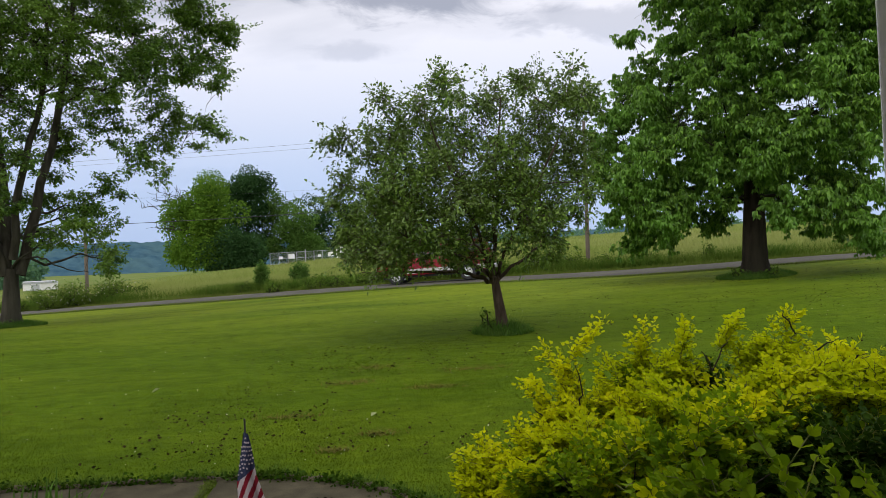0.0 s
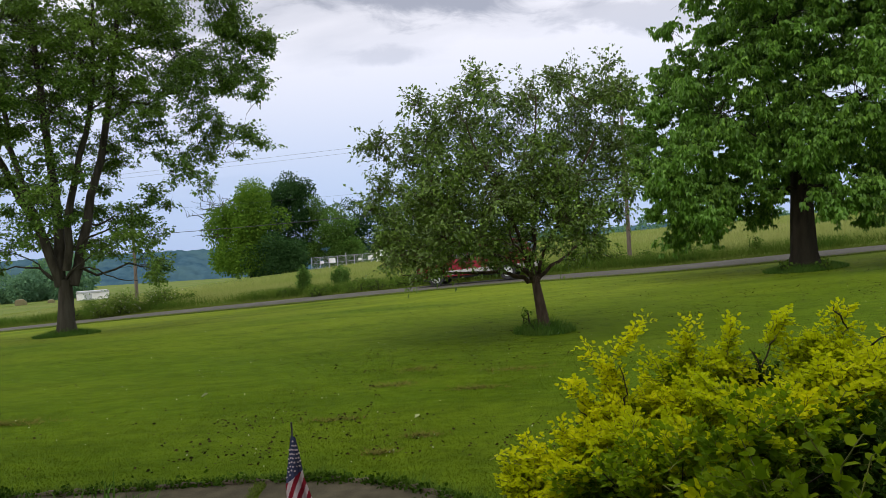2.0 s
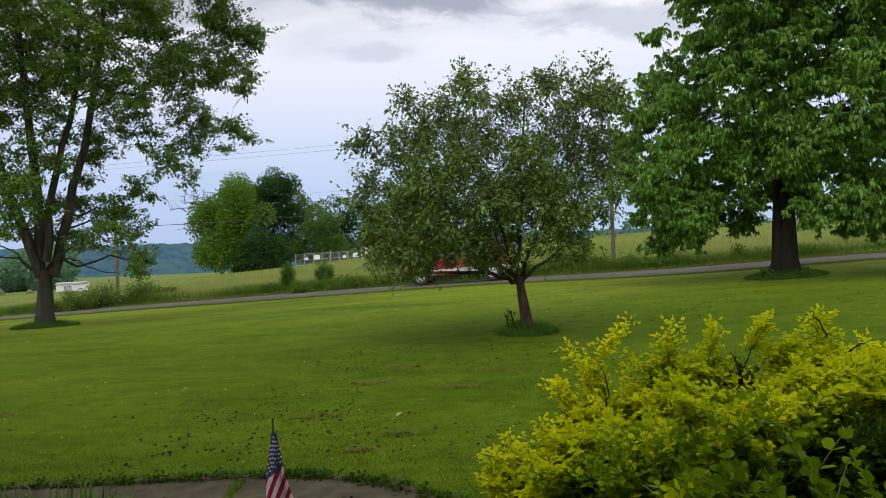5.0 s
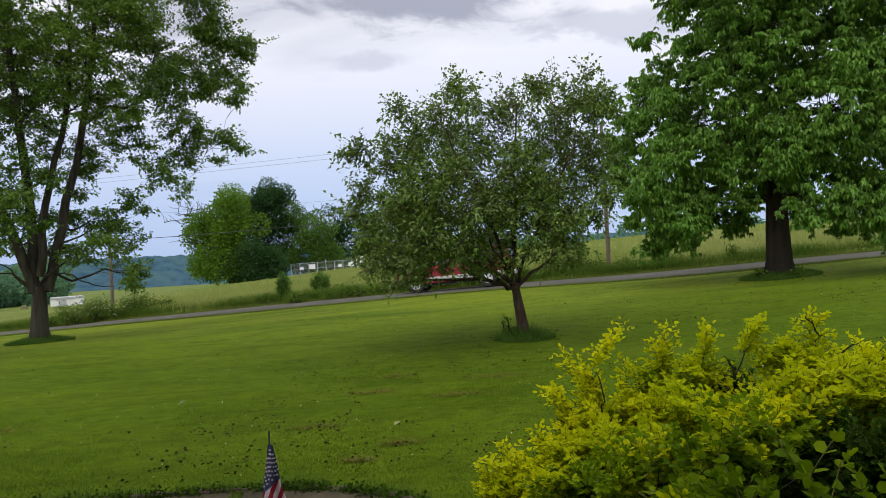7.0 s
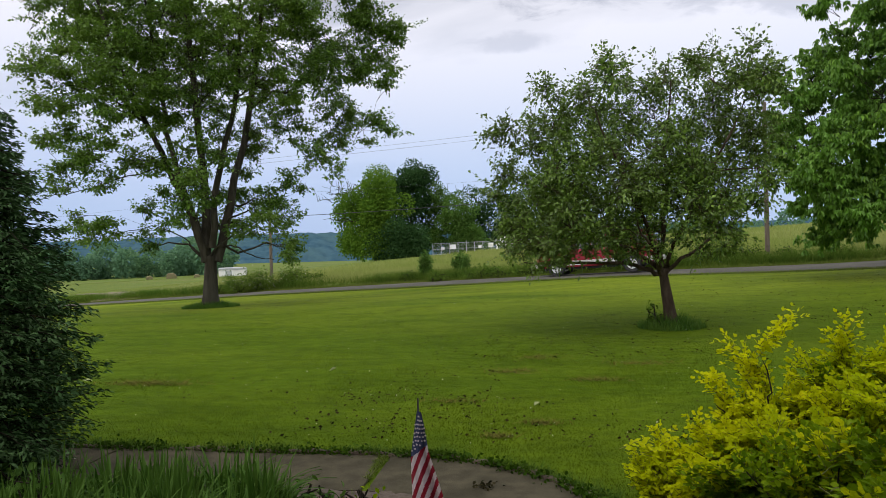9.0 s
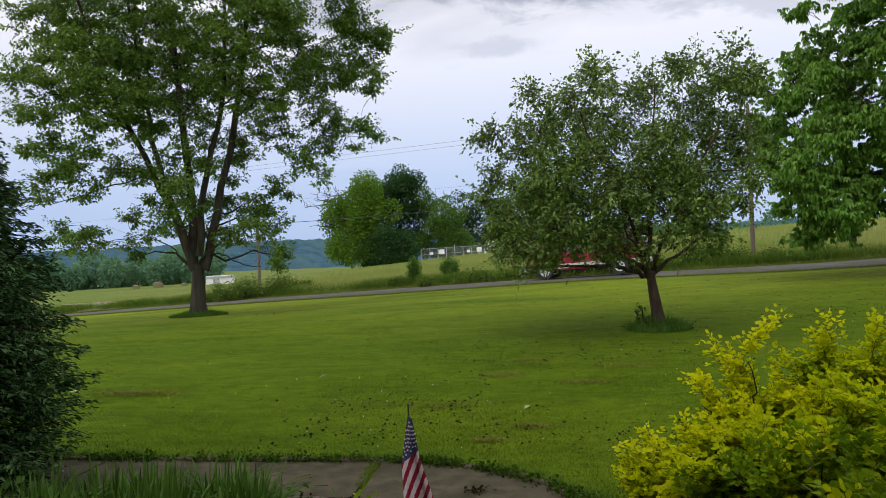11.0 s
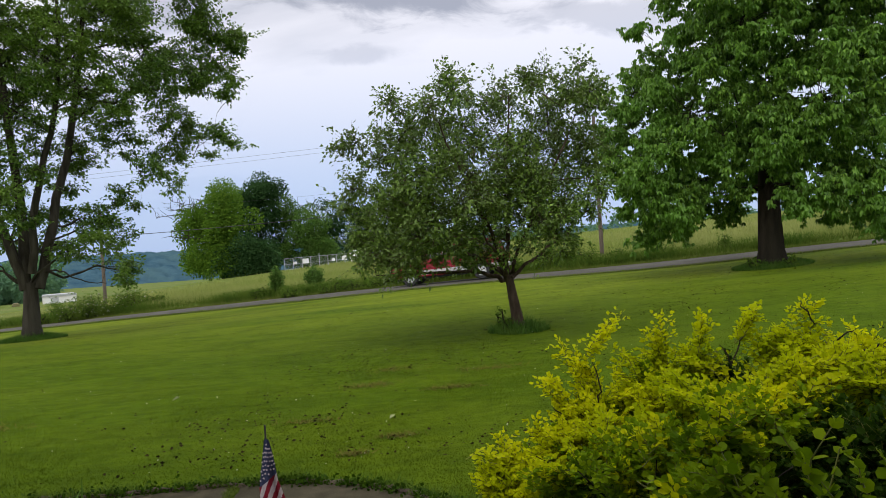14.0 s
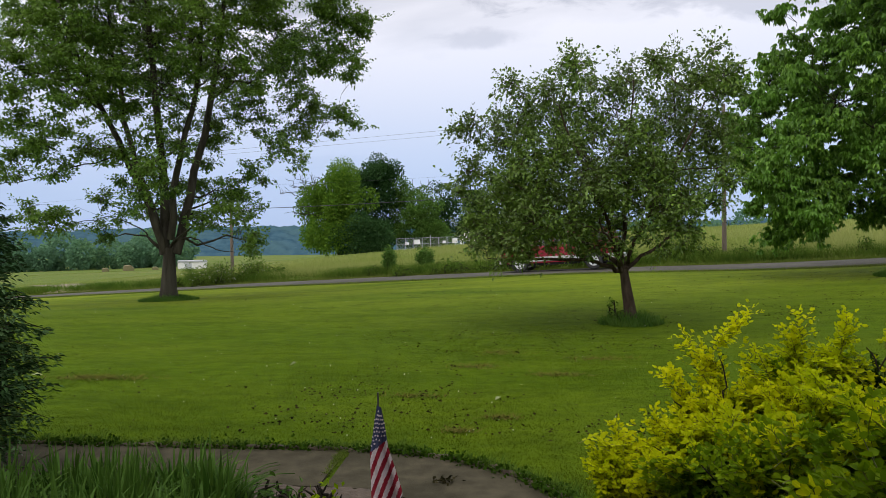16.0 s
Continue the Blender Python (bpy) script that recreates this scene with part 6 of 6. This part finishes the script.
def litter():
    rng = np.random.default_rng(120)
    n = 7600
    r = np.exp(rng.uniform(np.log(5.6), np.log(28), n))
    a = np.radians(rng.uniform(-42, 44, n))
    # thicker under the shade tree and in loose drifts
    keep = (np.sin(r * 1.3 + a * 5) + np.sin(r * 0.7 - a * 9) + rng.normal(0, 0.9, n) > 0.1)
    x, y = (r * np.sin(a))[keep], (r * np.cos(a))[keep]
    x = np.concatenate([x, 11 + rng.normal(0, 4, 900)])
    y = np.concatenate([y, 19 + rng.normal(0, 4, 900)])
    ok = (y > 5.7) & (sn(x, y)[1] < ROAD0 - 0.5)
    x, y = x[ok], y[ok]
    pick = rng.random(len(x)) < np.where((x < -2.5) & (y < 18), 0.15, 0.62)
    x, y = x[pick], y[pick]
    k = rng.integers(1, 5, len(x))
    x, y = np.repeat(x, k), np.repeat(y, k)
    x, y = x + rng.normal(0, 0.16, len(x)), y + rng.normal(0, 0.10, len(x))
    c = np.stack([x, y, ground_z(x, y) + rng.uniform(0.02, 0.045, len(x))], 1)
    w = rng.normal(0, 1, (len(x), 3)) * np.array([1, 1, 0.15])
    V, T = leaves_at(c, w, rng.uniform(0.020, 0.046, len(x)), rng, 0.6, 0.0)
    tagged(new("fallen_leaves", mesh_from("fallen_leaves", V, None, T, (M_DEADLEAF,))), "dark brown fallen leaves scattered on the lawn", "leaves", kind="stuff")
    n = 260
    r = np.exp(rng.uniform(np.log(5.6), np.log(20), n))
    a = np.radians(rng.uniform(-40, 40, n))
    x, y = r * np.sin(a), r * np.cos(a)
    c = np.stack([x, y, ground_z(x, y) + 0.05], 1)
    V, T = leaves_at(c, rng.normal(0, 1, (n, 3)), rng.uniform(0.010, 0.022, n), rng, 0.8, 0.0)
    tagged(new("fallen_petals", mesh_from("fallen_petals", V, None, T, (M_PETAL,))), "small pale petals and clover heads in the lawn", "petals", kind="stuff")
    C = []
    for px, py, ex, ey, k in ((-5.37, 7.97, 0.75, 0.12, 420), (-0.66, 8.8, 0.35, 0.12, 160), (-0.61, 5.95, 0.16, 0.05, 90), (-0.23, 6.4, 0.22, 0.06, 110), (0.4, 8.3, 0.4, 0.1, 150), (-1.2, 7.2, 0.35, 0.06, 110), (1.0, 9.3, 0.5, 0.12, 140), (-0.3, 9.8, 0.4, 0.15, 120)):
        C.append(np.stack([px + rng.normal(0, ex * 0.5, k), py + rng.normal(0, ey * 0.6, k)], 1))
    C = np.concatenate(C)
    V, T = blades_np(C[:, 0], C[:, 1], ground_z(C[:, 0], C[:, 1]) + 0.015, rng.uniform(0.02, 0.05, len(C)), 0.012, rng, 1.6)
    tagged(new("dry_thatch", mesh_from("dry_thatch", V, None, T, (M_STRAW,))), "patches of dry brown thatch in the lawn", "thatch", kind="stuff")


litter()
for k, (x, y, s, az) in enumerate(((-3.15, 8.71, 0.14, 20), (-0.04, 7.65, 0.08, 80), (-0.32, 7.09, 0.15, 5), (-2.55, 8.6, 0.09, 140), (-6.2, 8.0, 0.13, 10))):
    rng = np.random.default_rng(130 + k)
    V, T = leaves_at(np.array([[0, 0, 0.0]]), np.array([[math.cos(az), math.sin(az), 0.12]]), np.array([s]), rng, 0.5, 0.0)
    leaf_ob = new("fallen_leaf", mesh_from("fallen_leaf", V, None, T, (M_PALELEAF,)))
    leaf_ob.matrix_basis = pose(x, y, gz(x, y) + 0.045)
    tagged(leaf_ob, "single pale upturned leaf lying on the lawn", "leaf", "pale leaves on the lawn")


def strap_shape(L, arch_, w0):
    """Corners and faces of one long narrow leaf, bowed over."""
    k = 9
    V, Q = [], []
    for i in range(k):
        t = i / (k - 1)
        w = w0 * (1 - t ** 3) * (0.6 + 0.4 * min(1, t * 6)) + 0.0008
        x = L * arch_ * t ** 1.7
        z = L * (t - 0.50 * arch_ * t ** 3)
        V += [(x, -w, z + 0.002), (x - 0.003, 0, z - 0.002), (x, w, z + 0.002)]
    for i in range(k - 1):
        a = 3 * i
        Q += [(a, a + 1, a + 4, a + 3), (a + 1, a + 2, a + 5, a + 4)]
    return V, Q


SHAPES = ((0.60, 0.25, 0.014), (0.56, 0.45, 0.012), (0.58, 0.65, 0.013), (0.50, 0.85, 0.012), (0.66, 0.10, 0.010), (0.46, 1.0, 0.015))
STRAPS = [mesh_from("leaf", *strap_shape(*q), None, (M_LILY,), None, True) for q in SHAPES]
rng = np.random.default_rng(150)


def daylily(x, y, sc, few, many):
    """A clump: the outer leaves one by one, the dense heart as one mass."""
    clump = thing("daylily_clump", pose(x, y, 0.03), "clump of long green strap leaves in the flower bed", "plant", "strap-leaf clumps in the bed")

    def place():
        a, q = rng.random() * 360, rng.random() ** 0.5 * 0.13
        f = sc * rng.uniform(0.6, 1.05)
        return pose(q * math.cos(radians(a)), q * math.sin(radians(a)), 0, 0, rng.normal(0, 6), a + rng.normal(0, 30)) @ Matrix.Diagonal((f, 1, f, 1))
    for _ in range(few):
        leaf_ob = hang("leaf", STRAPS[int(rng.integers(0, 6))], clump)
        leaf_ob.matrix_basis = place()
    V, Q = [], []
    for _ in range(many):
        v, q = strap_shape(*SHAPES[int(rng.integers(0, 6))])
        m = np.array(place())
        Q += [tuple(j + len(V) for j in f) for f in q]
        V += list(map(tuple, np.asarray(v) @ m[:3, :3].T + m[:3, 3]))
    hang("foliage", mesh_from("foliage", V, Q, None, (M_LILY,), None, True), clump, kind="stuff")


for j in range(4, 11):
    daylily(-3.95 + 0.215 * j + rng.normal(0, 0.05), 3.45 + 0.2 * math.sin(j * 2.3) + 0.02 * j, 0.84 + 0.10 * math.sin(j * 1.7), 8, 110)
for j in range(8):
    daylily(-3.6 + 0.26 * j, 3.05 + 0.1 * math.sin(j * 3.1), 1.0, 8, 110)
for j in range(3, 9):
    daylily(-3.5 + 0.19 * j + rng.normal(0, 0.03), 3.92 + 0.08 * math.sin(j * 2.1), 0.74 + 0.08 * math.sin(j * 2.9), 8, 110)
for x, y, sc in ((-1.75, 3.75, 0.68), (-1.9, 3.95, 0.6)):
    daylily(x, y, sc, 10, 60)


def broadleaf(x, y, h, w, leaf, label, seed, size):
    leafy_shrub(math.degrees(math.atan2(x, y)), math.hypot(x, y), h, w, leaf, label, seed, size=size, dens=700, name="bed_plant", cat="plant")


broadleaf(-1.50, 3.85, 0.34, 0.40, M_LILY, "low broad-leaved green plant at the bed's edge", 161, 0.055)
broadleaf(-1.20, 3.98, 0.26, 0.30, M_LIME, "low yellowish-green plant at the bed's edge", 162, 0.055)
broadleaf(-3.8, 3.75, 0.35, 0.55, M_LILY, "low broad-leaved green plant at the bed's edge", 163, 0.055)
broadleaf(-3.3, 4.1, 0.3, 0.45, M_LILY, "low broad-leaved green plant at the bed's edge", 164, 0.055)
broadleaf(-1.75, 4.0, 0.34, 0.45, M_LILY, "low broad-leaved green plant at the bed's edge", 166, 0.055)
broadleaf(-2.2, 4.15, 0.28, 0.4, M_LILY, "low broad-leaved green plant at the bed's edge", 167, 0.055)
broadleaf(-2.75, 4.1, 0.3, 0.45, M_LILY, "low broad-leaved green plant at the bed's edge", 168, 0.055)
broadleaf(-1.55, 4.12, 0.26, 0.40, M_LILY, "low broad-leaved green plant at the bed's edge", 169, 0.055)
broadleaf(-1.35, 4.2, 0.2, 0.3, M_LIME, "low yellowish-green plant at the bed's edge", 170, 0.05)
for k, (x, y, h) in enumerate(((-3.9, 3.45, 0.5), (-3.6, 3.35, 0.55), (-3.35, 3.6, 0.5), (-3.7, 3.9, 0.42), (-3.1, 3.4, 0.55), (-3.35, 3.2, 0.6), (-3.2, 3.85, 0.4))):
    broadleaf(x, y, h, 0.5, M_LILY, "leafy green perennial in the flower bed", 180 + k, 0.075)
broadleaf(-1.0, 3.8, 0.2, 0.22, M_LILY, "low broad-leaved green plant at the bed's edge", 165, 0.055)


def turf_edge():
    """Rough dark weeds and turf where the lawn meets the path, and grass in the path's joint."""
    rng = np.random.default_rng(170)
    P = []
    x = rng.uniform(-8, PCX, 5200)
    P.append(np.stack([x, PCY + PR1 + 0.02 + np.abs(rng.normal(0, 0.07, len(x)))], 1))
    a = np.radians(rng.uniform(-5, 90, 3200))
    r = PR1 + 0.02 + np.abs(rng.normal(0, 0.07, len(a)))
    P.append(np.stack([PCX + r * np.cos(a), PCY + r * np.sin(a)], 1))
    P = np.concatenate(P)
    h = rng.uniform(0.03, 0.085, len(P)) * (1 + 0.5 * np.sin(P[:, 0] * 7) * np.sin(P[:, 0] * 2.3))
    V, T = blades_np(P[:, 0], P[:, 1], np.zeros(len(P)) + 0.0, h, 0.011, rng, 0.6)
    tagged(new("turf_edge", mesh_from("turf_edge", V, None, T, (M_WEED,))), "ragged dark turf overhanging the path's edge", "grass", kind="stuff")
    q = np.linspace(-9, PCX, 150)
    lip = [(np.stack([q, PCY + PR1 + 0.035 + 0.012 * np.sin(q * 23) + rng.normal(0, 0.006, 150), 0.012 + rng.normal(0, 0.006, 150)], 1), 0.024 + 0.008 * rng.random(150))]
    q = np.radians(np.linspace(90, -4, 80))
    rr = PR1 + 0.035 + rng.normal(0, 0.010, 80)
    lip.append((np.stack([PCX + rr * np.cos(q), PCY + rr * np.sin(q), 0.012 + rng.normal(0, 0.006, 80)], 1), 0.024 + 0.008 * rng.random(80)))
    tv, tq = tubes(lip, 6)
    tagged(new("soil_lip", mesh_from("soil_lip", tv, tq, None, (M_SOIL,), None, True)), "dark crumbling soil edge of the lawn along the path", "soil", kind="structure")
    c = []
    for _ in range(170):
        if rng.random() < 0.6:
            px, py = rng.uniform(-8, PCX), PCY + PR1 + 0.01
        else:
            b = radians(rng.uniform(0, 90))
            px, py = PCX + (PR1 + 0.01) * math.cos(b), PCY + (PR1 + 0.01) * math.sin(b)
        c.append(np.stack([px + rng.normal(0, 0.05, 26), py + rng.normal(0, 0.03, 26), np.abs(rng.normal(0.03, 0.025, 26))], 1))
    c = np.concatenate(c)
    V, T = leaves_at(c, rng.normal(0, 1, c.shape) + np.array([0, 0, 0.5]), rng.uniform(0.02, 0.045, len(c)), rng, 0.7, 0.1)
    tagged(new("edge_weeds", mesh_from("edge_weeds", V, None, T, (M_DEEP,))), "small dark weeds along the edge of the path", "weeds", kind="stuff")
    t = 0.25 + 0.75 * rng.random(700) ** 0.6
    px, py = -1.46 + rng.normal(0, 0.014, 700) - 0.03 * (1 - t) - 0.07 * t * t * rng.random(700), PCY + PR0 + (PR1 - PR0) * t
    V, T = blades_np(px, py, np.full(700, 0.01), rng.uniform(0.01, 0.035, 700), 0.010, rng, 0.9)
    tagged(new("joint_grass", mesh_from("joint_grass", V, None, T, (M_VERGE,))), "grass growing in the joint of the path", "grass", kind="stuff")
    c = np.stack([rng.normal(-0.60, 0.05, 50), rng.normal(4.70, 0.03, 50), 0.02 + rng.random(50) * 0.025], 1)
    V, T = leaves_at(c, rng.normal(0, 1, (50, 3)) * np.array([1, 1, 0.3]), rng.uniform(0.02, 0.045, 50), rng, 0.6, 0.0)
    tagged(new("leaf_debris", mesh_from("leaf_debris", V, None, T, (M_DEADLEAF,))), "little heap of dead leaves on the path", "leaves", kind="stuff")


turf_edge()
